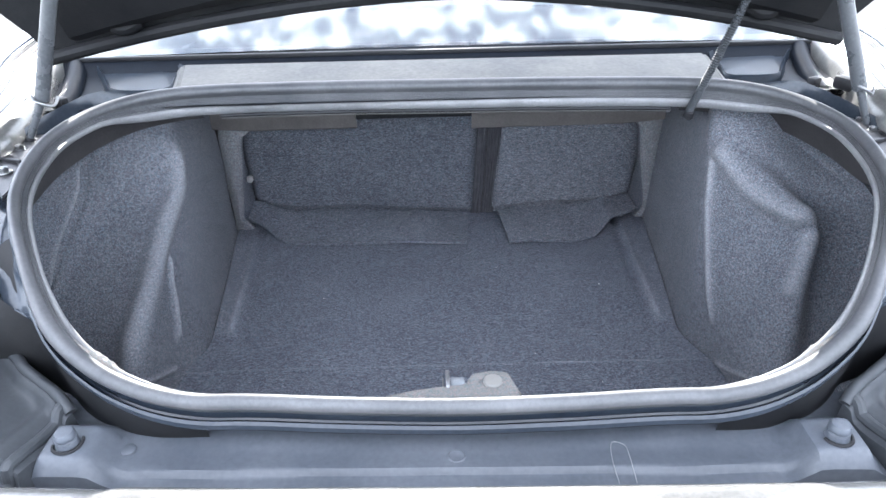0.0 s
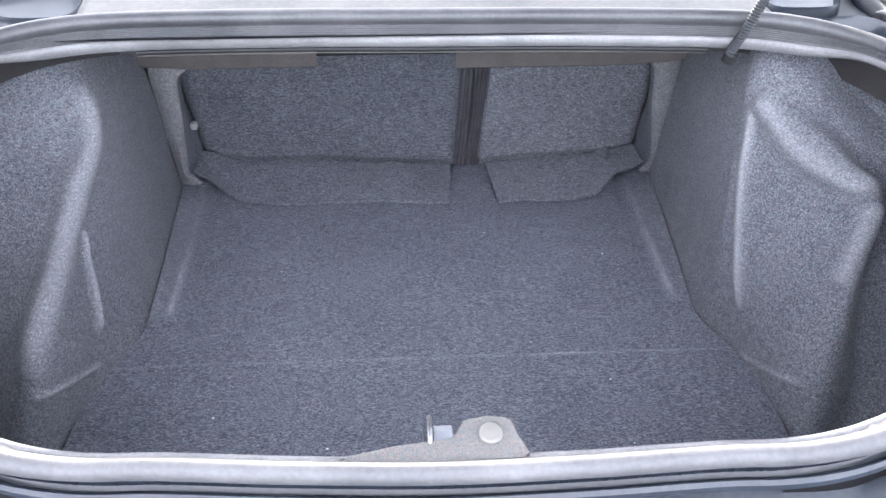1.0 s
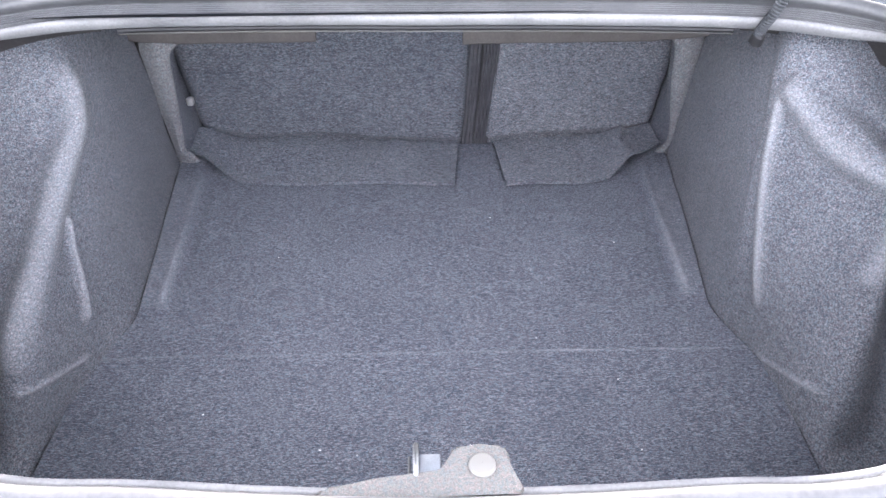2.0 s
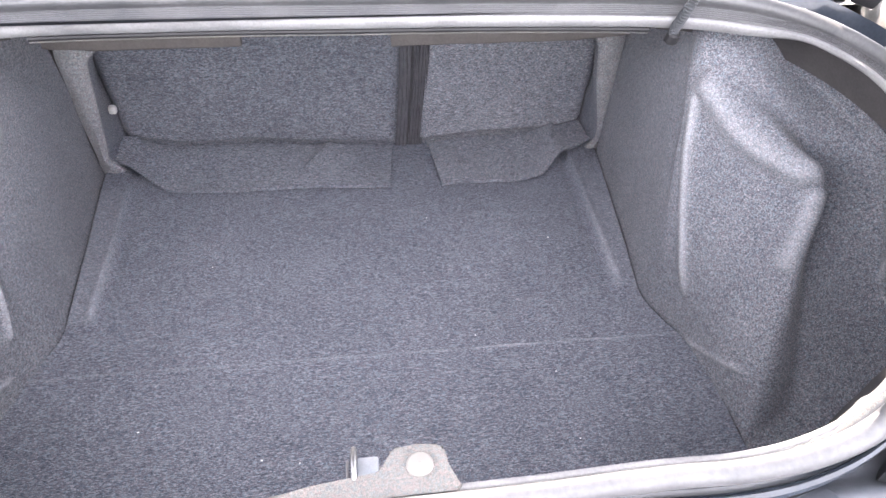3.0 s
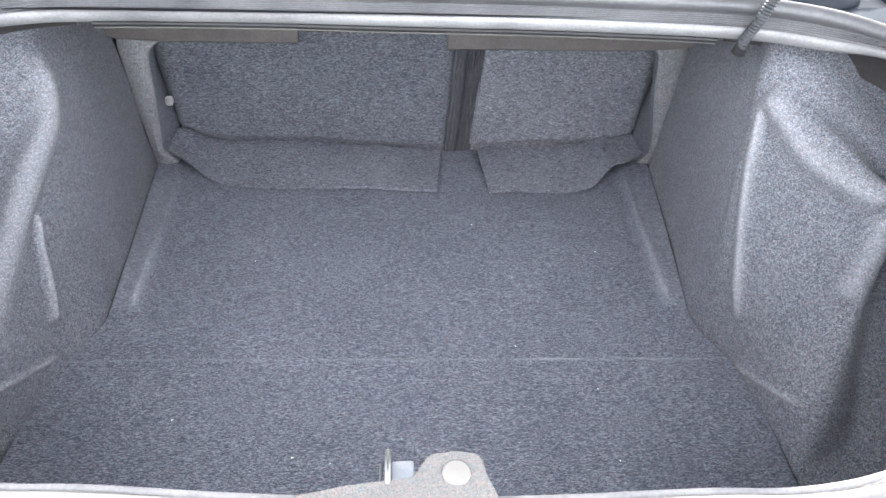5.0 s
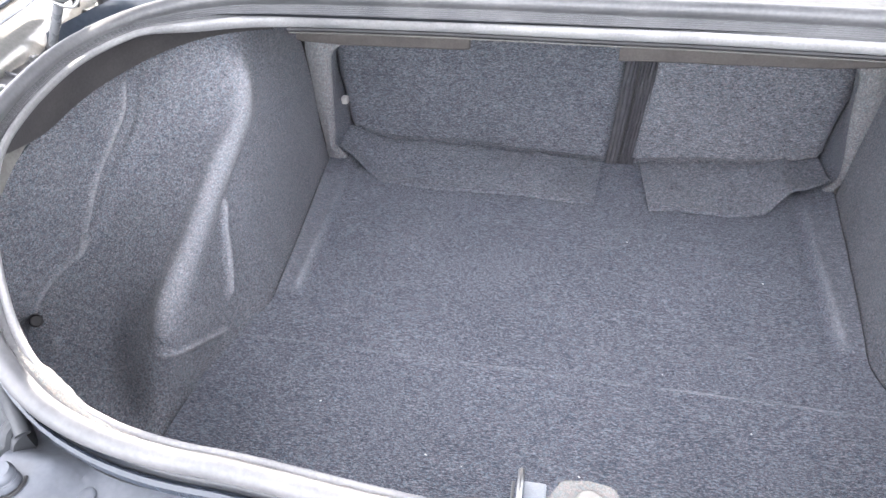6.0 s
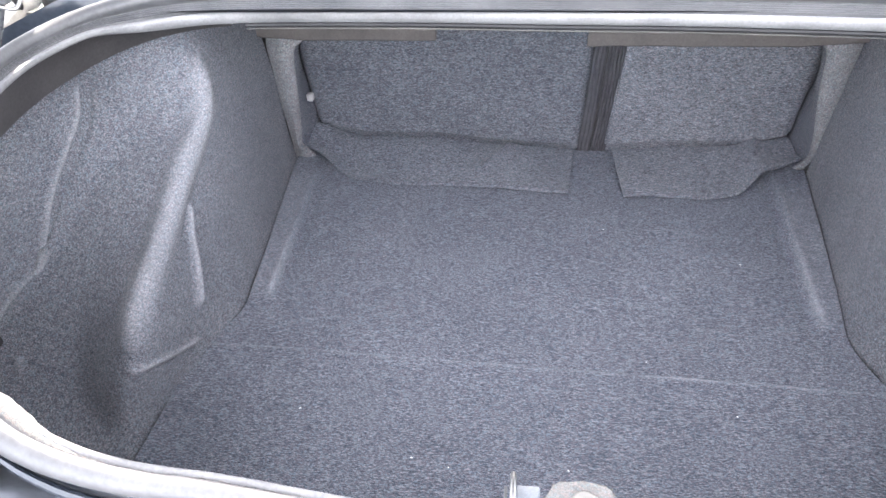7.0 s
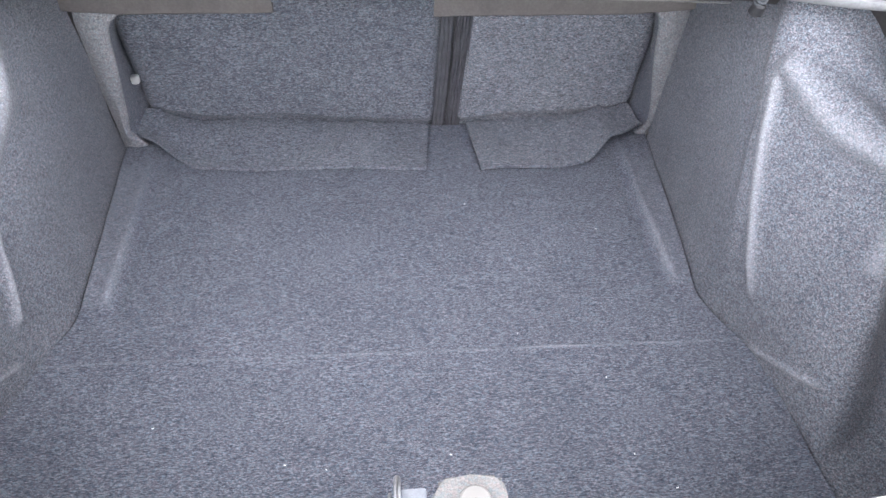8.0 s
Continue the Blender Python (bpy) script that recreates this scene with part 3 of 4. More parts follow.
# hinge brackets in the gutters, with hexagon bolts
for s, xo, outline, bolts in (
    (-1, -0.618, [(-0.555, 1.02), (-0.612, 1.095), (-0.640, 1.222), (-0.600, 1.235), (-0.565, 1.17)], [(-0.589, 1.092, 1.0), (-0.610, 1.174, 0.85), (-0.611, 1.212, 0.7)]),
    (1, 0.622, [(0.555, 1.00), (0.627, 1.075), (0.654, 1.205), (0.612, 1.222), (0.575, 1.15)], [(0.598, 1.068, 1.0), (0.616, 1.150, 0.85), (0.619, 1.189, 0.7)]),
):
    bm = bmesh.new()
    low = [bm.verts.new((x, y, 0.930 + 0.10 * (abs(x) - 0.60))) for x, y in outline]
    high = [bm.verts.new((x, y, 0.936 + 0.10 * (abs(x) - 0.60))) for x, y in outline]
    bm.faces.new(low)
    bm.faces.new(high)
    for k in range(5):
        n = (k + 1) % 5
        bm.faces.new((low[k], low[n], high[n], high[k]))
    bmesh.ops.bevel(bm, geom=bm.edges[:], offset=0.0015, segments=2, affect="EDGES")
    add_box(bm, (s * 0.607, outline[1][1] + 0.035, 0.9385), (0.052, 0.004, 0.005), 0.001, pose(0, 0, 0, 0, 0, s * 18))
    bracket = part("hinge_bracket", bm, dark_metal, car, "grey bolted hinge bracket in the gutter")
    for x, y, size in bolts:
        at = Vector((x, y, 0.935))
        bm = bmesh.new()
        add_rod(bm, at, at + Vector((0, 0, 0.0025)), 0.0105 * size, 0.0098 * size, sides=24, bevel=1)
        add_rod(bm, at + Vector((0, 0, 0.002)), at + Vector((0, 0, 0.007)), 0.0070 * size, 0.0066 * size, 6)
        add_rod(bm, at + Vector((0, 0, 0.007)), at + Vector((0, 0, 0.008)), 0.0045 * size, 0.0040 * size, 12)
        part("bolt", bm, steel, bracket)
    bm = bmesh.new()
    add_box(bm, (s * 0.620, outline[1][1] + 0.060, 0.9385), (0.005, 0.012, 0.003), 0.001, pose(0, 0, 0, 0, 0, s * -20))
    part("slot", bm, dark_plastic, bracket)
    for x, y in ((0.640, 1.107), (0.640, 1.063), (0.657, 1.165)):
        bm = bmesh.new()
        at = Vector((s * (x + 0.012), y + (0.02 if s < 0 else 0), 0.968))
        add_rod(bm, at, at + Vector((0, 0, 0.004)), 0.0045, 0.0040, sides=12, bevel=1)
        part("rail_screw", bm, steel, car)
    # pressed box and stay at the window corner
    bm = bmesh.new()
    add_box(bm, (xo + s * 0.035, 1.29, 0.962), (0.022, 0.05, 0.022), 0.006, pose(0, 0, 0, 0, 0, s * 20))
    part("corner_bracket", bm, dark_plastic, car)
    bm = bmesh.new()
    add_box(bm, (xo + s * 0.005, 1.340, 0.952), (0.022, 0.016, 0.018), 0.005, pose(0, 0, 0, 0, 0, s * 30))
    part("stop_block", bm, dark_plastic, car)

# ribbed wiring conduit up to the lid
bm = bmesh.new()
course = spline([(0.402, 1.294, 0.915), (0.403, 1.288, 0.933), (0.409, 1.276, 0.965), (0.432, 1.278, 1.03), (0.455, 1.285, 1.092), (0.485, 1.31, 1.18)], 320)
add_tube(bm, course, 0.0062, 12, lambda i: 0.0068 if i % 4 < 2 else 0.0056)
conduit = part("wiring_conduit", bm, lamp_plastic, car, "grey ribbed wiring conduit")
bm = bmesh.new()
add_rod(bm, (0.402, 1.293, 0.912), (0.403, 1.289, 0.926), 0.0085, 0.0075, 16, 1)
part("grommet", bm, dark_plastic, conduit)

# tail lamp housings at both ends of the sill: a rolled bead along the upper edge, a raised strip, and a folded face
LAMP_EDGE = [(-0.006, -0.008, 0.768), (0.013, 0.006, 0.778), (0.040, 0.022, 0.785), (0.064, 0.034, 0.790), (0.078, 0.046, 0.793), (0.114, 0.068, 0.800), (0.152, 0.088, 0.810), (0.22, 0.115, 0.822), (0.30, 0.135, 0.83)]
for s, cx, cy in ((-1, 0.428, 0.818), (1, 0.416, 0.786)):
    edge = [Vector((s * (cx + x * 0.97), cy + y * (1.18 if s < 0 else 1.0), z + 0.004)) for x, y, z in spline(LAMP_EDGE, 60)]
    bm = bmesh.new()
    rows = []
    for k, p in enumerate(edge):
        u = k / 60
        row = []
        for v in np.linspace(0, 1, 70):
            d = 0.20 * v
            groove = -0.010 * smooth_step(0.010, 0.020, d) + 0.016 * smooth_step(0.02, 0.10, d) * (1 - u) - 0.020 * smooth_step(0.085 + 0.05 * u, 0.089 + 0.05 * u, d)
            rim = -0.008 * smooth_step(0.10, 0.16, u) + 0.006 * smooth_step(0.16, 0.22, u)
            row.append(p + Vector((s * (0.22 + 0.2 * u) * d, -0.96 * d, groove + rim * smooth_step(0.0, 0.03, d) - 0.10 * d)))
        rows.append(row)
    add_grid(bm, rows)
    add_grid(bm, [rows[0], [q + Vector((-s * 0.004, 0, -0.05)) for q in rows[0]]])
    add_grid(bm, [[r[0] for r in rows], [r[0] + Vector((0, 0.004, -0.05)) for r in rows]])
    lamp = part("tail_lamp", bm, lamp_plastic, car, "grey plastic inner face of a tail lamp housing", angle=45)
    bm = bmesh.new()
    add_tube(bm, [p + Vector((0, -0.002, 0.001 + 0.002 * math.sin(k * 0.5))) for k, p in enumerate(edge)], 0.0062, 12)
    part("bead", bm, lamp_plastic, lamp, "rolled rubber bead along the lamp's edge")
    bm = bmesh.new()
    add_tube(bm, [Vector(r) + Vector((s * 0.002, 0, 0.001)) for r in rows[2][:]], 0.0065, 10)
    part("side_strip", bm, lamp_plastic, lamp)

# ---- sill trim ----
SILL_AT = Matrix.Translation((-0.0355, 0.019, 0.021)) @ Matrix.Rotation(radians(-2.2), 4, "Z")
sill = holder("sill_trim", (0, 0.76, 0.72), "dark grey plastic trim along the boot sill with bump stops", "sill trim")
bm = bmesh.new()
rows = []
for x in np.linspace(-0.455, 0.455, 90):
    a = abs(x)
    front = 0.772 + 0.058 * (a / 0.46) ** 3
    pc = 0.389 if x > 0 else 0.402
    shelf = smooth_step(pc - 0.030, pc - 0.060, a)
    pad = 0.024 * (1 - smooth_step(0.022, 0.044, abs(a - pc)))
    row = []
    for v in np.linspace(0, 1, 26):
        y = front + (0.702 - front) * v
        step = 0.006 * smooth_step(0.722, 0.715, y) * shelf
        dish = 0.004 * math.exp(-((y - 0.745) / 0.02) ** 2) * smooth_step(0.37, 0.31, a)
        bulge = pad * (1 - smooth_step(0.018, 0.05, abs(y - 0.737)))
        row.append((x, y, 0.722 - 0.05 * (0.77 - y) * shelf - step - dish + bulge + ripple((x, y, 0), 8, 0.0012)))
    row.insert(0, (x, front + 0.001, 0.702))
    row.append((x, 0.700, 0.690))
    rows.append(row)
add_grid(bm, rows)
bmesh.ops.transform(bm, matrix=SILL_AT, verts=bm.verts[:])
part("trim_panel", bm, plastic, sill)
for s in (-1, 1):
    for x, y, r, h, name in ((0.389 if s > 0 else 0.402, 0.733, 0.0110, 0.016, "bump_stop"), (0.3525, 0.748, 0.0085, 0.004, "screw")):
        bm = bmesh.new()
        rows = [[(s * x + q * math.cos(a), y + q * math.sin(a), (0.7485 if name == "bump_stop" else 0.7185) + z) for a in np.linspace(0, 2 * math.pi, 24, endpoint=False)] for q, z in ((r * 1.08, -0.006), (r * 1.05, 0.0), (r * 1.02, 0.001), (r, h * 0.2), (r * 0.94, h * 0.28), (r, h * 0.36), (r * 0.94, h * 0.44), (r, h * 0.52), (r * 0.97, h * 0.75), (r * 0.8, h * 0.95), (r * 0.35, h), (r * 0.05, h * 0.98))]
        add_grid(bm, rows, closed_v=True)
        bmesh.ops.transform(bm, matrix=SILL_AT, verts=bm.verts[:])
        cap = part(name, bm, plastic, sill, "round grey rubber bump stop" if name == "bump_stop" else "flush plastic screw cap")
        if name == "bump_stop":
            # dark tube bent round the stop in place of its shadow
            bm = bmesh.new()
            add_tube(bm, [(s * x + 0.0145 * math.cos(a), y + 0.0145 * math.sin(a), 0.7475) for a in np.linspace(-2.9, 0.6, 24)], 0.0018, 6)
            bmesh.ops.transform(bm, matrix=SILL_AT, verts=bm.verts[:])
            part("shadow_arc", bm, dark_plastic, cap)
bm = bmesh.new()
add_grid(bm, [[(q * math.cos(a), 0.737 + q * math.sin(a), 0.7175 + z) for a in np.linspace(0, 2 * math.pi, 20, endpoint=False)] for q, z in ((0.010, 0.0), (0.008, 0.0015), (0.004, 0.0005), (0.0005, 0.0))], closed_v=True)
bmesh.ops.transform(bm, matrix=SILL_AT, verts=bm.verts[:])
part("screw", bm, plastic, sill, "flush plastic screw cap")
# a scratched loop in the trim
bm = bmesh.new()
add_tube(bm, spline([(0.165, 0.704, 0.7125), (0.162, 0.726, 0.7205), (0.165, 0.749, 0.7215), (0.173, 0.751, 0.7215), (0.180, 0.745, 0.7210), (0.181, 0.726, 0.7205), (0.183, 0.704, 0.7125)], 40), 0.0004, 5)
bmesh.ops.transform(bm, matrix=SILL_AT, verts=bm.verts[:])
part("scratch", bm, lip_rubber, sill, "thin pale scratched loop")

# ---- carpets ----
# where the floor meets the liners: half widths along the boot
SEAM_LEFT = ((0.74, 1.006, 1.107, 1.196, 1.235, 1.262, 1.299, 1.366, 1.504, 1.716, 1.87), (0.492, 0.494, 0.493, 0.480, 0.462, 0.452, 0.450, 0.457, 0.475, 0.499, 0.517))
SEAM_RIGHT = ((0.74, 0.979, 1.07, 1.162, 1.22, 1.27, 1.30, 1.367, 1.523, 1.69, 1.87), (0.482, 0.483, 0.485, 0.479, 0.456, 0.447, 0.449, 0.461, 0.484, 0.507, 0.528))


def seam(side, y):
    xs, ws = SEAM_RIGHT if side > 0 else SEAM_LEFT
    return sum(np.interp(y + d, xs, ws) for d in (-0.02, -0.01, 0, 0.01, 0.02)) / 5


pale = []
bm = bmesh.new()
rows = []
for y in np.unique(np.concatenate([np.linspace(0.76, 1.87, 220), np.linspace(1.165, 1.198, 18)])):
    left, right = seam(-1, y) - 0.0008, seam(1, y) - 0.0008
    row = []
    for u in np.concatenate([[-1, -0.997, -0.993], np.linspace(-0.988, 0.988, 240), [0.993, 0.997, 1]]):
        x = u * (right if u > 0 else left)
        a = abs(x)
        inner = (0.404 if x > 0 else 0.402) + 0.026 * (y - 1.28) / 0.37
        along = smooth_step(1.255, 1.32, y)
        step = smooth_step(inner - 0.003, inner + 0.015, a) * along * 0.009
        step += 0.0028 * math.exp(-((a - inner - 0.013) / 0.006) ** 2) * along * smooth_step(1.68, 1.60, y)
        step -= 0.0025 * math.exp(-((a - inner + 0.006) / 0.007) ** 2) * along
        fold = 0.0026 * math.exp(-((y - 1.180 + 0.015 * x) / 0.0022) ** 2) * (0.2 + 1.5 * abs(noise.noise(Vector((x * 7, 4, 0)))))
        # pale band along the step; the raised shelf's lit top is painted paler
        pale_edge = math.exp(-((a - inner - 0.012) / 0.0060) ** 2) * smooth_step(1.275, 1.31, y) * (0.20 + 0.8 * smooth_step(1.52, 1.36, y)) * smooth_step(1.68, 1.60, y)
        lit_shelf = 0.20 * smooth_step(inner + 0.004, inner + 0.014, a) * smooth_step(1.268, 1.30, y) * smooth_step(1.69, 1.60, y)
        pale.append(lit_shelf + min(1, 450 * fold) * 0.8 + 0.85 * pale_edge * (0.5 + 0.9 * abs(noise.noise(Vector((x * 30, y * 22, 9))))))
        row.append((x, y, 0.5 + step + fold - 0.005 * smooth_step(0.992, 1.0, abs(u)) + ripple((x, y, 0), 5, 0.004) + ripple((x, y, 3), 17, 0.0012)))
    rows.append(row)
add_grid(bm, rows)
thick(bm, 0.007)
floor_carpet = part("floor_carpet", bm, floor_felt)
floor_carpet.data.attributes.new("rubbed_lit", "FLOAT", "POINT").data.foreach_set("value", pale + [0.0] * (len(floor_carpet.data.vertices) - len(pale)))
tagged(floor_carpet, "dark blue-grey speckled felt carpet on the boot floor", "carpet")


# the liners' shape, as curves from under the carpet up, from the seat to the rear
R_SEAT = [(0.509, 1.697, 0.495), (0.503, 1.68, 0.56), (0.484, 1.61, 0.788), (0.480, 1.58, 0.86), (0.476, 1.55, 0.95)]
R_MID = [(0.477, 1.46, 0.495), (0.480, 1.45, 0.60), (0.474, 1.44, 0.76), (0.468, 1.42, 0.86), (0.464, 1.40, 0.95)]
R_NEAR = [(0.455, 1.285, 0.495), (0.458, 1.295, 0.60), (0.464, 1.32, 0.76), (0.462, 1.345, 0.86), (0.462, 1.36, 0.95)]
R_FOLD = [(0.478, 1.180, 0.495), (0.472, 1.192, 0.552), (0.466, 1.231, 0.615), (0.463, 1.263, 0.70), (0.459, 1.283, 0.784), (0.457, 1.316, 0.872), (0.46, 1.33, 0.95)]
R_PEAK = [(0.487, 1.02, 0.495), (0.502, 1.04, 0.56), (0.522, 1.075, 0.625), (0.545, 1.113, 0.70), (0.558, 1.140, 0.787), (0.538, 1.175, 0.815), (0.513, 1.22, 0.840), (0.490, 1.272, 0.866), (0.478, 1.31, 0.915), (0.476, 1.318, 0.95)]
R_DROP = [(0.490, 0.980, 0.496), (0.550, 1.003, 0.504), (0.574, 1.038, 0.545), (0.583, 1.092, 0.622), (0.592, 1.142, 0.692), (0.600, 1.178, 0.757), (0.574, 1.203, 0.812), (0.542, 1.246, 0.854), (0.525, 1.285, 0.897), (0.560, 1.30, 0.925)]
R_POCKET = [(0.492, 0.95, 0.496), (0.600, 0.972, 0.505), (0.668, 1.031, 0.560), (0.680, 1.080, 0.62), (0.672, 1.119, 0.69), (0.660, 1.155, 0.765), (0.623, 1.198, 0.82), (0.595, 1.245, 0.852), (0.578, 1.277, 0.878), (0.62, 1.295, 0.912)]
R_LINE = [(0.490, 0.90, 0.496), (0.630, 0.935, 0.507), (0.690, 0.985, 0.560), (0.696, 1.035, 0.62), (0.684, 1.085, 0.660), (0.660, 1.10, 0.785), (0.645, 1.18, 0.825), (0.62, 1.22, 0.846), (0.605, 1.25, 0.866), (0.645, 1.27, 0.900)]
R_REAR = [(0.496, 0.80, 0.496), (0.600, 0.81, 0.507), (0.680, 0.86, 0.640), (0.692, 0.92, 0.72), (0.690, 0.99, 0.78), (0.680, 1.05, 0.808), (0.667, 1.12, 0.838), (0.68, 1.13, 0.880)]
R_END = [(0.494, 0.765, 0.496), (0.56, 0.765, 0.507), (0.60, 0.768, 0.60), (0.625, 0.775, 0.70), (0.635, 0.81, 0.76), (0.635, 0.85, 0.79), (0.625, 0.90, 0.815)]
L_SEAT = [(-0.504, 1.72, 0.495), (-0.498, 1.70, 0.56), (-0.476, 1.622, 0.77), (-0.472, 1.59, 0.85), (-0.468, 1.55, 0.95)]
L_MID = [(-0.482, 1.50, 0.495), (-0.480, 1.49, 0.60), (-0.475, 1.48, 0.76), (-0.472, 1.50, 0.86), (-0.470, 1.50, 0.95)]
L_NEAR = [(-0.464, 1.31, 0.495), (-0.470, 1.325, 0.60), (-0.475, 1.375, 0.72), (-0.474, 1.43, 0.80), (-0.472, 1.455, 0.87), (-0.470, 1.46, 0.95)]
L_FOLD = [(-0.470, 1.250, 0.495), (-0.474, 1.228, 0.55), (-0.480, 1.255, 0.640), (-0.483, 1.29, 0.70), (-0.478, 1.37, 0.765), (-0.475, 1.41, 0.86), (-0.474, 1.43, 0.95)]
L_PEAK = [(-0.484, 1.07, 0.495), (-0.490, 1.065, 0.590), (-0.500, 1.140, 0.655), (-0.503, 1.226, 0.700), (-0.497, 1.30, 0.745), (-0.489, 1.36, 0.790), (-0.488, 1.38, 0.868), (-0.488, 1.39, 0.95)]
L_DROP = [(-0.494, 0.99, 0.496), (-0.558, 1.025, 0.504), (-0.602, 1.075, 0.548), (-0.616, 1.147, 0.630), (-0.614, 1.224, 0.692), (-0.582, 1.315, 0.772), (-0.550, 1.34, 0.84), (-0.540, 1.35, 0.892), (-0.575, 1.36, 0.922)]
L_POCKET = [(-0.494, 0.96, 0.496), (-0.600, 0.985, 0.505), (-0.690, 1.030, 0.550), (-0.710, 1.080, 0.592), (-0.678, 1.128, 0.632), (-0.644, 1.196, 0.692), (-0.608, 1.297, 0.785), (-0.592, 1.325, 0.840), (-0.582, 1.332, 0.875), (-0.61, 1.34, 0.91)]
L_LINE = [(-0.494, 0.93, 0.496), (-0.620, 0.965, 0.507), (-0.682, 1.015, 0.560), (-0.690, 1.060, 0.615), (-0.674, 1.100, 0.655), (-0.664, 1.16, 0.68), (-0.650, 1.21, 0.74), (-0.627, 1.285, 0.80), (-0.620, 1.30, 0.845), (-0.612, 1.305, 0.864), (-0.65, 1.32, 0.90)]
L_REAR = [(-0.496, 0.81, 0.496), (-0.600, 0.815, 0.507), (-0.680, 0.87, 0.63), (-0.690, 0.94, 0.74), (-0.690, 1.01, 0.79), (-0.680, 1.08, 0.825), (-0.660, 1.145, 0.855), (-0.69, 1.16, 0.895)]
L_END = [(-0.494, 0.765, 0.496), (-0.56, 0.765, 0.507), (-0.60, 0.768, 0.60), (-0.625, 0.775, 0.70), (-0.635, 0.81, 0.76), (-0.635, 0.85, 0.79), (-0.625, 0.90, 0.815)]
right_curves = [R_SEAT, R_MID, R_NEAR, R_FOLD, R_PEAK, R_DROP, R_POCKET, R_LINE, R_REAR, R_END]
left_curves = [L_SEAT, L_MID, L_NEAR, L_FOLD, L_PEAK, L_DROP, L_POCKET, L_LINE, L_REAR, L_END]
# pressed ridges: height, half width, and the line they follow
RIGHT_RIDGES = [
    (0.0075, 0.0085, [(0.461, 1.301, 0.855), (0.46, 1.283, 0.797), (0.465, 1.26, 0.705), (0.469, 1.231, 0.64), (0.473, 1.186, 0.558)]),
    (0.013, 0.018, [(0.461, 1.304, 0.864), (0.495, 1.231, 0.818), (0.527, 1.181, 0.802), (0.551, 1.151, 0.796), (0.561, 1.137, 0.786)]),
    (0.006, 0.015, [(0.561, 1.137, 0.786), (0.559, 1.132, 0.77), (0.554, 1.126, 0.746), (0.537, 1.104, 0.676)]),
    (0.005, 0.0055, [(0.481, 1.16, 0.504), (0.486, 1.093, 0.534), (0.5, 1.042, 0.557)]),
    (0.0055, 0.0055, [(0.647, 1.188, 0.852), (0.662, 1.141, 0.823), (0.66, 1.098, 0.79), (0.67, 1.089, 0.737), (0.684, 1.101, 0.653), (0.687, 1.08, 0.635), (0.682, 1.032, 0.618)]),
]
LEFT_RIDGES = [
    (0.01, 0.006, [(-0.485, 1.27, 0.704), (-0.482, 1.244, 0.656), (-0.479, 1.225, 0.612), (-0.476, 1.196, 0.56)]),
    (0.012, 0.019, [(-0.478, 1.396, 0.87), (-0.477, 1.382, 0.817), (-0.478, 1.362, 0.777), (-0.490, 1.292, 0.736), (-0.495, 1.208, 0.689), (-0.497, 1.147, 0.659), (-0.503, 1.106, 0.633), (-0.5, 1.064, 0.596)]),
    (0.005, 0.0055, [(-0.503, 1.057, 0.586), (-0.483, 1.081, 0.574), (-0.476, 1.17, 0.526)]),
    (0.0065, 0.0045, [(-0.62, 1.318, 0.88), (-0.618, 1.304, 0.825), (-0.628, 1.282, 0.795), (-0.646, 1.223, 0.738), (-0.658, 1.185, 0.683), (-0.653, 1.155, 0.658), (-0.664, 1.127, 0.651), (-0.669, 1.094, 0.641), (-0.671, 1.075, 0.609), (-0.658, 1.04, 0.572)]),
]


def seat_edge(side, z):
    """Half width of the seat backs at their outer edges; the upper corners are rounded."""
    corner = 0.05 * smooth_step(0.735, 0.80, z) - 0.007 * smooth_step(0.57, 0.70, z)
    return (0.488 if side > 0 else 0.460) - corner


def pressed(pts, ridges):
    """Raises rounded ridges out of the sheet along lines that lie near it."""
    du, dv = np.gradient(pts, axis=0), np.gradient(pts, axis=1)
    normal = np.cross(du, dv)
    normal /= np.linalg.norm(normal, axis=2, keepdims=True) + 1e-9
    if (normal[:, :, 0] * pts[:, :, 0]).mean() > 0:
        normal = -normal
    rise, rubbed_lit = np.zeros(pts.shape[:2]), np.zeros(pts.shape[:2])
    for height, width, line in ridges:
        run = spline(line, 160)
        run = [pts.reshape(-1, 3)[np.argmin(((pts.reshape(-1, 3) - q) ** 2).sum(axis=1))] for q in run]
        run = [sum(run[max(0, k - 4):k + 5]) / len(run[max(0, k - 4):k + 5]) for k in range(len(run))]
        gap = np.full(pts.shape[:2], 9.0)
        where = np.zeros(pts.shape[:2])
        for k, q in enumerate(run):
            d = np.linalg.norm(pts - q, axis=2)
            where = np.where(d < gap, k / 160, where)
            gap = np.minimum(gap, d)
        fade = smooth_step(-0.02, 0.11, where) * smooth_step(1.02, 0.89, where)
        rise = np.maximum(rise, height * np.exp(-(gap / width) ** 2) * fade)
        # narrow creases are worn pale; on broad ridges 0.55 paints a highlight
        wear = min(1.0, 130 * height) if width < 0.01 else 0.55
        rubbed_lit = np.maximum(rubbed_lit, wear * np.exp(-(gap / (0.8 * width)) ** 2) * fade)
    return pts + normal * rise[:, :, None], rubbed_lit


# height of the liners' cut upper edge along the boot
RIGHT_EDGE = ((1.00, 1.045, 1.063, 1.087, 1.122, 1.168, 1.217, 1.250, 1.268, 1.285), (0.86, 0.795, 0.777, 0.795, 0.815, 0.838, 0.858, 0.875, 0.903, 0.96))
LEFT_EDGE = ((1.02, 1.075, 1.095, 1.131, 1.173, 1.215, 1.257, 1.300, 1.344, 1.38), (0.87, 0.805, 0.792, 0.812, 0.831, 0.845, 0.859, 0.875, 0.903, 0.96))


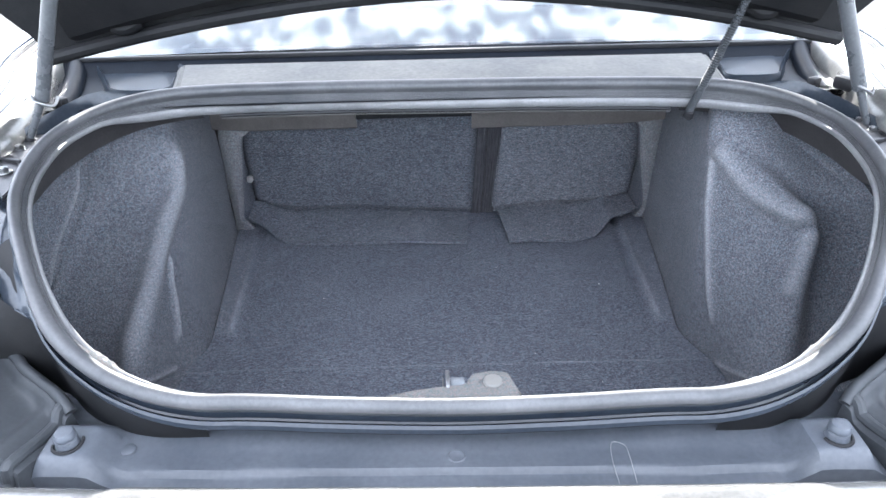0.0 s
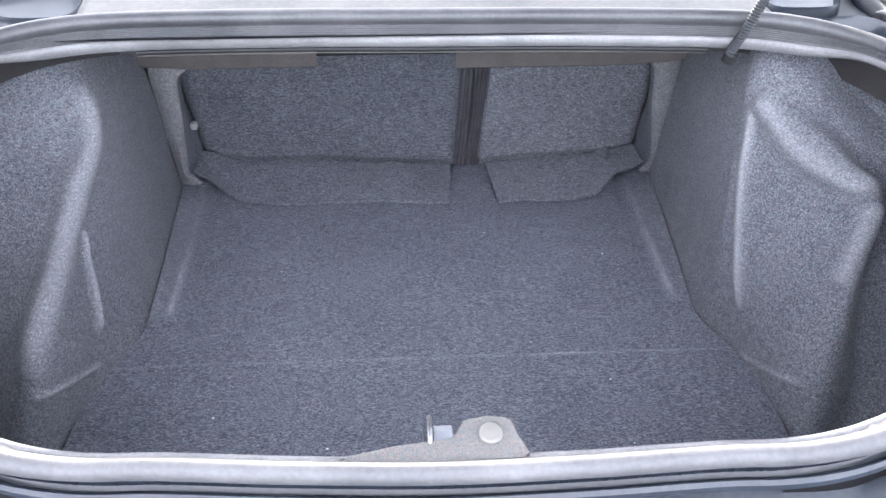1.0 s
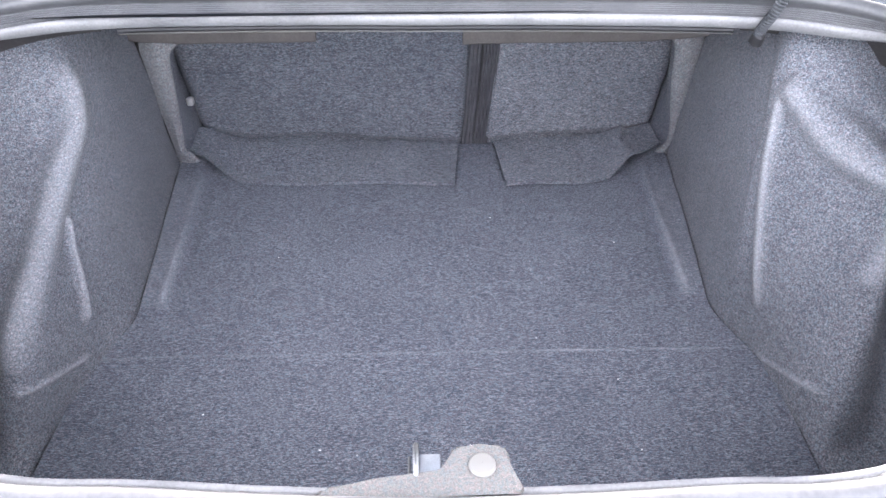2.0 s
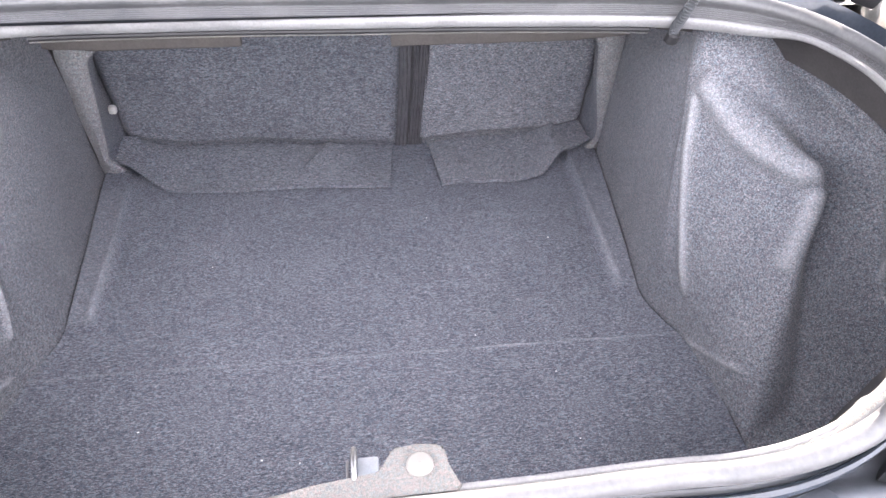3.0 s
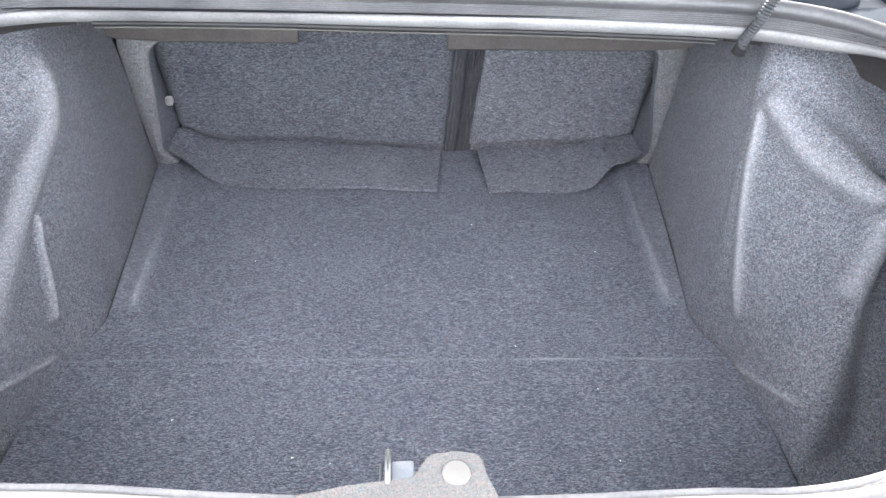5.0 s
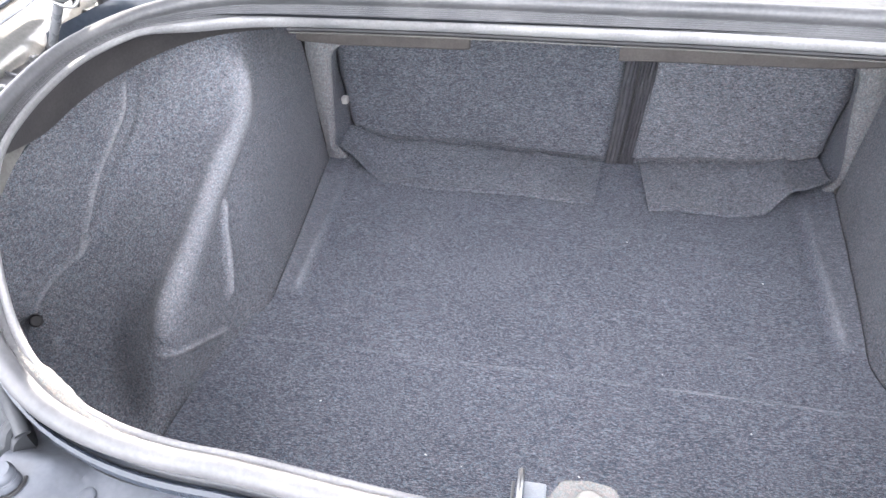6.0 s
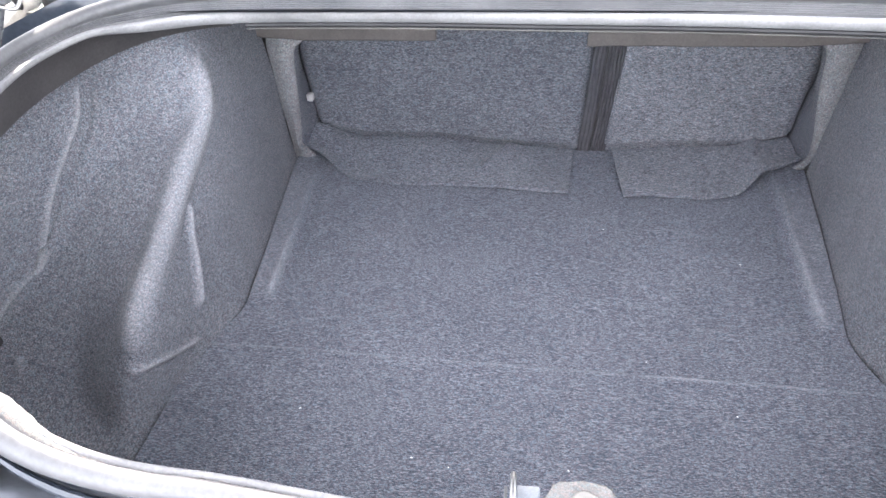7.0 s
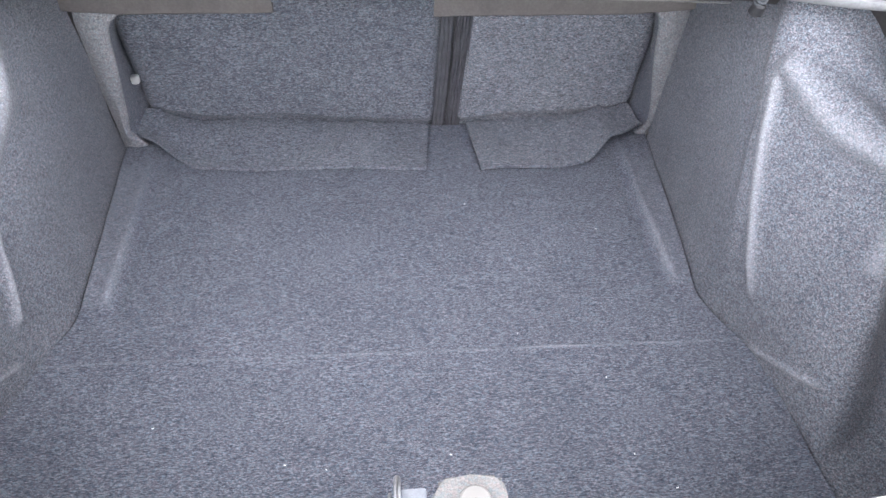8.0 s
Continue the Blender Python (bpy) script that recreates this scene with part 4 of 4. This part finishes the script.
def trimmed(pts, side, edge):
    """Cuts the sheet along its upper edge and folds a narrow lip outward there."""
    for row in pts:
        over = row[:, 2] - np.interp(row[:, 1], edge[0], edge[1])
        for j in range(120, len(row)):
            if over[j] > 0 >= over[j - 1]:
                k = -over[j - 1] / (over[j] - over[j - 1])
                rim = row[j - 1] + (row[j] - row[j - 1]) * k
                for i in range(j, len(row)):
                    q = (i - j) / (len(row) - j)
                    row[i] = rim + np.array((side * 0.012 * q, 0.0, -0.003 * q))
                break
    return pts


for side, curves, ridges in ((1, right_curves, RIGHT_RIDGES), (-1, left_curves, LEFT_RIDGES)):
    bm = bmesh.new()
    curves = [[(side * (seam(side, c[0][1]) + 0.0005), c[0][1], 0.455), (side * (seam(side, c[0][1]) + 0.0005), c[0][1], 0.489)] + c[1:] for c in curves]
    pts, worn_lit = pressed(loft(curves, 400, 240), ridges)
    bm_body = bmesh.new()
    add_grid(bm_body, [[Vector(p) + Vector((side * 0.013, 0.010, 0.003)) for p in row[168:241:3]] + [Vector(row[240]) + Vector((side * 0.012, 0.010, h)) for h in (0.008, 0.015)] for row in pts[212 if side > 0 else 160::4]])
    part("inner_panel", bm_body, body_dark, car, "dark painted body metal above the liner")
    pts = trimmed(pts, side, RIGHT_EDGE if side > 0 else LEFT_EDGE)
    add_grid(bm, [[Vector(p) + Vector((ripple(p, 9, 0.003) + ripple(p, 26, 0.0008), 0, 0)) for p in row] for row in pts])
    liner = holder("side_liner", (side * 0.6, 1.2, 0.5), "dark grey moulded felt liner over the wheel arch with pressed folds", "carpet liner")
    liner["group"] = "boot side liners"
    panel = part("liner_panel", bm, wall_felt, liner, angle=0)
    panel.data.attributes.new("rubbed_lit", "FLOAT", "POINT").data.foreach_set("value", worn_lit.ravel())
    # carpeted post between the liner and the seat: a pale narrow front and a darker return
    heights = (0.497, 0.515, 0.535, 0.55, 0.59, 0.655, 0.706, 0.771, 0.79, 0.806)
    depth = (1.712, 1.702, 1.694, 1.688, 1.673, 1.650, 1.632, 1.609, 1.604, 1.602)
    outer = (0.498, 0.493, 0.488, 0.486, 0.482, 0.476, 0.469, 0.462, 0.459, 0.456) if side < 0 else (0.511, 0.511, 0.511, 0.511, 0.507, 0.500, 0.490, 0.480, 0.476, 0.472)
    width = (0.044, 0.036, 0.021, 0.012, 0.019, 0.027, 0.031, 0.038, 0.050, 0.070) if side < 0 else (0.034, 0.024, 0.014, 0.012, 0.017, 0.030, 0.035, 0.041, 0.048, 0.066)
    front, back = [], []
    for x, z, yo, w in zip(outer, heights, depth, width):
        front.append([(side * (x + 0.012), yo + 0.014, z), (side * (x - 0.001), yo + 0.002, z), (side * (x - w * 0.5), yo - 0.003, z), (side * (x - w + 0.004), yo - 0.001, z), (side * (x - w), yo + 0.003, z), (side * (x - w), yo + 0.008, z)])
        far, edge = 1.800 - 0.13 * (z - 0.49), seat_edge(side, z)
        back.append([(side * (x - w), yo + 0.007, z), (side * (x - w + 0.001), yo + 0.03, z), (side * (edge + 0.001), 0.35 * yo + 0.65 * far, z), (side * (edge + 0.005), far, z)])
    # front's light and return's shade come from a pale and a dark felt
    for name, rows, felt, words in (("seat_side_post", front, lit_post_felt, "felt-covered post beside the seat, lighter grey for its lit front"), ("post_return", back, floor_felt, "side of the post in dark felt for its shade")):
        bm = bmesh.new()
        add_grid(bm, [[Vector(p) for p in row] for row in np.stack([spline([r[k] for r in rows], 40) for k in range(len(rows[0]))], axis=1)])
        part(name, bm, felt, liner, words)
bm = bmesh.new()
add_rod(bm, (-0.655, 1.046, 0.636), (-0.70, 1.08, 0.60), 0.0085, sides=18, bevel=1)
part("plug", bm, dark_plastic, liner, "small dark plastic plug")

# felt that lines the inside of the sill, under the seal
bm = bmesh.new()
n = 640
loop = ring_curve(n)
low = [i % n for i in sorted([i if i < n // 2 else i - n for i in range(n) if loop[i].y - SKEW * loop[i].x < 0.816])]
rows = []
for j, i in enumerate(low):
    out = (loop[(i + 1) % n] - loop[i - 1]).normalized().cross(ring_normal).normalized()
    k = smooth_step(-2, 14, min(j, len(low) - 1 - j))
    frayed = 0.0016 * noise.noise(loop[i] * 160) + 0.0008 * noise.noise(loop[i] * 600)
    wide = 0.35 + 0.55 * smooth_step(0.30, 0.42, abs(loop[i].x))
    rows.append([loop[i] + out * (-0.016 + (a * wide + frayed) * k) + ring_normal * h for a, h in ((0.0, -0.008), (-0.008, -0.010), (-0.0135, -0.013), (-0.016, -0.017), (-0.015, -0.024), (-0.008, -0.034))])
add_grid(bm, rows)
sill_liner = tagged(part("sill_liner", bm, panel_felt), "pale grey felt lining inside the boot sill", "carpet liner")
# raised tongue of the same felt round the latch
bm = bmesh.new()
outline = [(-0.094, 0.786), (-0.080, 0.797), (-0.046, 0.8017), (-0.017, 0.805), (0.003, 0.804), (0.0098, 0.808), (0.0119, 0.815), (0.0116, 0.824), (0.0152, 0.8286), (0.035, 0.8295), (0.0534, 0.8283), (0.0564, 0.8245), (0.0577, 0.807), (0.061, 0.790), (0.063, 0.786)]
top = [bm.verts.new((x, y, 0.792 - 0.10 * max(0, y - 0.815))) for x, y in outline]
bm.faces.new(top)
low_ring = [bm.verts.new((x * 1.01, y + 0.004, 0.772)) for x, y in outline]
for k in range(len(outline) - 1):
    bm.faces.new((top[k], top[k + 1], low_ring[k + 1], low_ring[k]))
bmesh.ops.bevel(bm, geom=[e for e in bm.edges if len(e.link_faces) == 2], offset=0.003, segments=2, affect="EDGES")
part("tongue", bm, panel_felt, sill_liner)
bm = bmesh.new()
add_grid(bm, [[(0.0355 + q * math.cos(a), 0.8095 + q * math.sin(a), 0.792 + z) for a in np.linspace(0, 2 * math.pi, 28, endpoint=False)] for q, z in ((0.0105, -0.001), (0.0102, 0.002), (0.0088, 0.0034), (0.0045, 0.0041), (0.0004, 0.0043))], closed_v=True)
part("clip", bm, white_clip, sill_liner, "round off-white plastic trim clip")

# latch striker
latch = holder("latch_striker", (0.0, 0.81, 0.78), "bright metal boot latch striker on the sill", "latch")
bm = bmesh.new()
add_tube(bm, spline([(-0.0135, 0.798, 0.772), (-0.0135, 0.802, 0.788), (-0.0135, 0.812, 0.794), (-0.0135, 0.826, 0.794), (-0.0135, 0.830, 0.788), (-0.0135, 0.828, 0.776)], 30), 0.0023, 10)
part("striker_loop", bm, steel, latch)
bm = bmesh.new()
add_tube(bm, [(-0.0185, 0.800, 0.778), (-0.0185, 0.805, 0.790), (-0.0185, 0.820, 0.790)], 0.0011, 8)
part("spring_wire", bm, steel, latch)
part("plate", add_box(bmesh.new(), (-0.003, 0.8135, 0.788), (0.0165, 0.019, 0.005), 0.0015, pose(0, 0, 0, -8)), zinc, latch)
part("arm", add_box(bmesh.new(), (0.008, 0.810, 0.786), (0.010, 0.009, 0.004), 0.001), steel, latch)
part("block", add_box(bmesh.new(), (-0.004, 0.806, 0.776), (0.034, 0.012, 0.012), 0.002), dark_plastic, latch)

# ---- folding rear seats seen from behind ----
def seat_foot(x):
    """Height of the line where the loose flaps meet the seat backs."""
    return np.interp(x, [-0.456, -0.424, -0.358, -0.2, -0.098, 0.08, 0.146, 0.27, 0.419, 0.486], [0.556, 0.545, 0.530, 0.532, 0.519, 0.511, 0.513, 0.526, 0.530, 0.548])


for x0, x1, slant, words in ((-0.462, 0.088, 0.034, "wide grey felt-covered folding rear seat back"), (0.131, 0.489, 0.05, "narrow lighter grey felt-covered folding rear seat back")):
    seat = holder("folding_seat", ((x0 + x1) / 2, 1.85, 0.5), words, "car seat")
    seat["group"] = "rear seats"
    bm = bmesh.new()
    rows = []
    for k in np.linspace(0, 1, 90):
        z = 0.496 + 0.344 * k
        lean = slant * (z - 0.496)
        xl, xr = (-seat_edge(-1, z), x1 + lean) if x0 < 0 else (x0 + lean, seat_edge(1, z))
        row = []
        for u in np.linspace(0, 1, 60):
            x = xl + (xr - xl) * u
            edge = min(u, 1 - u) * (xr - xl)
            foot = seat_foot(x)
            row.append((x, 1.768 - 0.13 * (z - 0.49) + 0.010 * (1 - smooth_step(-0.004, 0.010, z - foot)) + 0.016 * (1 - smooth_step(-0.004, 0.018, min(edge, z - 0.49))) ** 1.5 + ripple((x, 0, z), 4, 0.005) + ripple((x, 0, z), 14, 0.0015), z))
        rows.append(row)
    add_grid(bm, rows)
    thick(bm, 0.05, (0, 1, 0))
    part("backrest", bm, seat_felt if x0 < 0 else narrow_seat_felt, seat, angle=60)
    # loose carpet flap hinged at the seat's foot
    bm = bmesh.new()
    wide = x0 < 0
    rows = []
    for u in np.linspace(0, 1, 120):
        if wide:
            xb, xt = 0.061 - 0.531 * u, 0.076 - 0.545 * u
            yb = np.interp(u, [0, 0.37, 0.78, 0.87, 0.93, 1], [1.606, 1.614, 1.628, 1.658, 1.679, 1.705])
            lift = 0.003 + 0.027 * smooth_step(0.80, 0.95, u)
            sag = 0.004 * math.sin(u * 7) * math.exp(-((u - 0.35) / 0.2) ** 2)
        else:
            xb, xt = 0.162 + 0.327 * u, 0.150 + 0.328 * u
            yb = np.interp(u, [0, 0.45, 0.63, 0.73, 0.96, 1], [1.600, 1.606, 1.612, 1.636, 1.690, 1.697])
            lift = 0.003 + 0.028 * smooth_step(0.50, 1.0, u) + 0.017 * math.exp(-((u - 0.76) / 0.08) ** 2)
            sag = 0.003 * math.sin(u * 8 + 1)
        row = []
        rise = max(0.0, seat_foot(xt) - 0.5085 - 0.7 * lift)
        for v in np.linspace(0, 1, 40):
            x, y = xb + (xt - xb) * v, yb + (1.770 - yb) * v
            crease = 0.014 * math.exp(-abs(x - 0.405 - 0.25 * (y - 1.70)) / 0.009) * smooth_step(0.4, 0.8, v) + 0.011 * math.exp(-abs(x + 0.085 - 0.55 * (y - 1.70)) / 0.013) * smooth_step(0.1, 0.4, v) * smooth_step(1.0, 0.85, v) + 0.009 * math.exp(-abs(x + 0.405 + 0.7 * (y - 1.72)) / 0.012) * smooth_step(0.3, 0.7, v)
            row.append((x, y, 0.5075 + lift * (1 - 0.3 * v) + rise * smooth_step(0.15, 0.93, v) + sag + crease - 0.022 * smooth_step(0.93, 1.0, v) + ripple((x, y, 1), 10, 0.0045) + ripple((x, y, 2), 28, 0.0016)))
        rows.append(row)
    add_grid(bm, rows)
    thick(bm, 0.0055)
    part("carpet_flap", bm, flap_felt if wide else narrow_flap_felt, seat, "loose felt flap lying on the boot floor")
    if wide:
        bm = bmesh.new()
        add_box(bm, (-0.455, 1.738, 0.629), (0.014, 0.016, 0.016), 0.004)
        part("release_button", bm, knob_white, seat, "small white plastic knob")

# flat webbing beside a ribbed strip in the gap between the seats
belt = holder("seat_belt", (0.12, 1.83, 0.5), "dark webbing beside a ribbed strip between the seats", "seat belt")
for name, xa, xb, dy, ribs_across, cloth in (("webbing", 0.084, 0.1075, 0.000, 3, webbing), ("cord", 0.1092, 0.1108, -0.001, 0, grey_paint), ("ribbed_strip", 0.1112, 0.141, -0.001, 5, webbing)):
    bm = bmesh.new()
    rows = []
    for n, k in enumerate(np.linspace(0, 1, 120)):
        z = 0.488 + 0.35 * k
        lean = 0.05 * (z - 0.515)
        rows.append([(xa + (xb - xa) * q + lean + 0.0006 * math.sin(23 * z), 1.7775 + dy - 0.13 * (z - 0.49) - (0.0042 * max(0, math.cos(q * ribs_across * 2 * math.pi)) if ribs_across else 0.0006 * (n % 2)) + 0.002 * math.sin(9 * z + xa * 90), z) for q in np.linspace(0, 1, 31)])
    add_grid(bm, rows)
    thick(bm, 0.002, (0, 1, 0))
    part(name, bm, cloth, belt, angle=25)
bm = bmesh.new()
add_box(bm, (0.115, 1.805, 0.66), (0.085, 0.008, 0.36), 0.002, pose(0, 0, 0, 7.5))
part("backing", bm, webbing, belt)

# parcel shelf: board lips that hang down in front of the seats, with a dark slot
shelf = holder("parcel_shelf", (0, 1.7, 0.85), "brownish board underside of the parcel shelf with a slot", "parcel shelf")
for x0, x1, dz in ((-0.50, -0.172, -0.004), (0.070, 0.50, -0.011)):
    bm = bmesh.new()
    rows = []
    for u in np.linspace(0, 1, 40):
        x = x0 + (x1 - x0) * u
        z = 0.805 + dz + 0.010 * abs(2 * u - 1) ** 3 * (1 if (x < -0.4 or x > 0.4) else 0) + ripple((x, 0, 0), 20, 0.0015)
        rows.append([(x, 1.606, z + 0.012), (x, 1.600, z + 0.002), (x, 1.596, z), (x, 1.592, z + 0.003), (x, 1.590, z + 0.06), (x, 1.575, z + 0.13)])
    add_grid(bm, rows)
    thick(bm, 0.003, (0, 1, 0))
    part("board_lip", bm, board, shelf)
bm = bmesh.new()
add_box(bm, (0.0, 1.80, 0.865), (1.08, 0.40, 0.02), 0.004)
add_box(bm, (-0.05, 1.615, 0.845), (0.26, 0.01, 0.06), 0.002)
part("shelf_board", bm, dark_plastic, shelf)

# lint on the carpet
rng = random.Random(4)
bm = bmesh.new()
for x, y in ((0.265, 1.005), (0.263, 1.118), (-0.093, 1.011), (0.30, 0.96), (-0.14, 1.02), (0.05, 1.02), (0.16, 1.2), (-0.25, 1.4), (-0.08, 0.93), (0.33, 1.42), (0.12, 1.50), (-0.30, 1.08)):
    add_box(bm, (x, y, 0.5045), (rng.uniform(0.001, 0.0035), 0.0009, 0.0008), 0, pose(0, 0, 0, 0, 0, rng.uniform(-30, 30)))
tagged(part("lint", bm, lint_white), "specks of white lint on the boot carpet", "lint", kind="stuff")
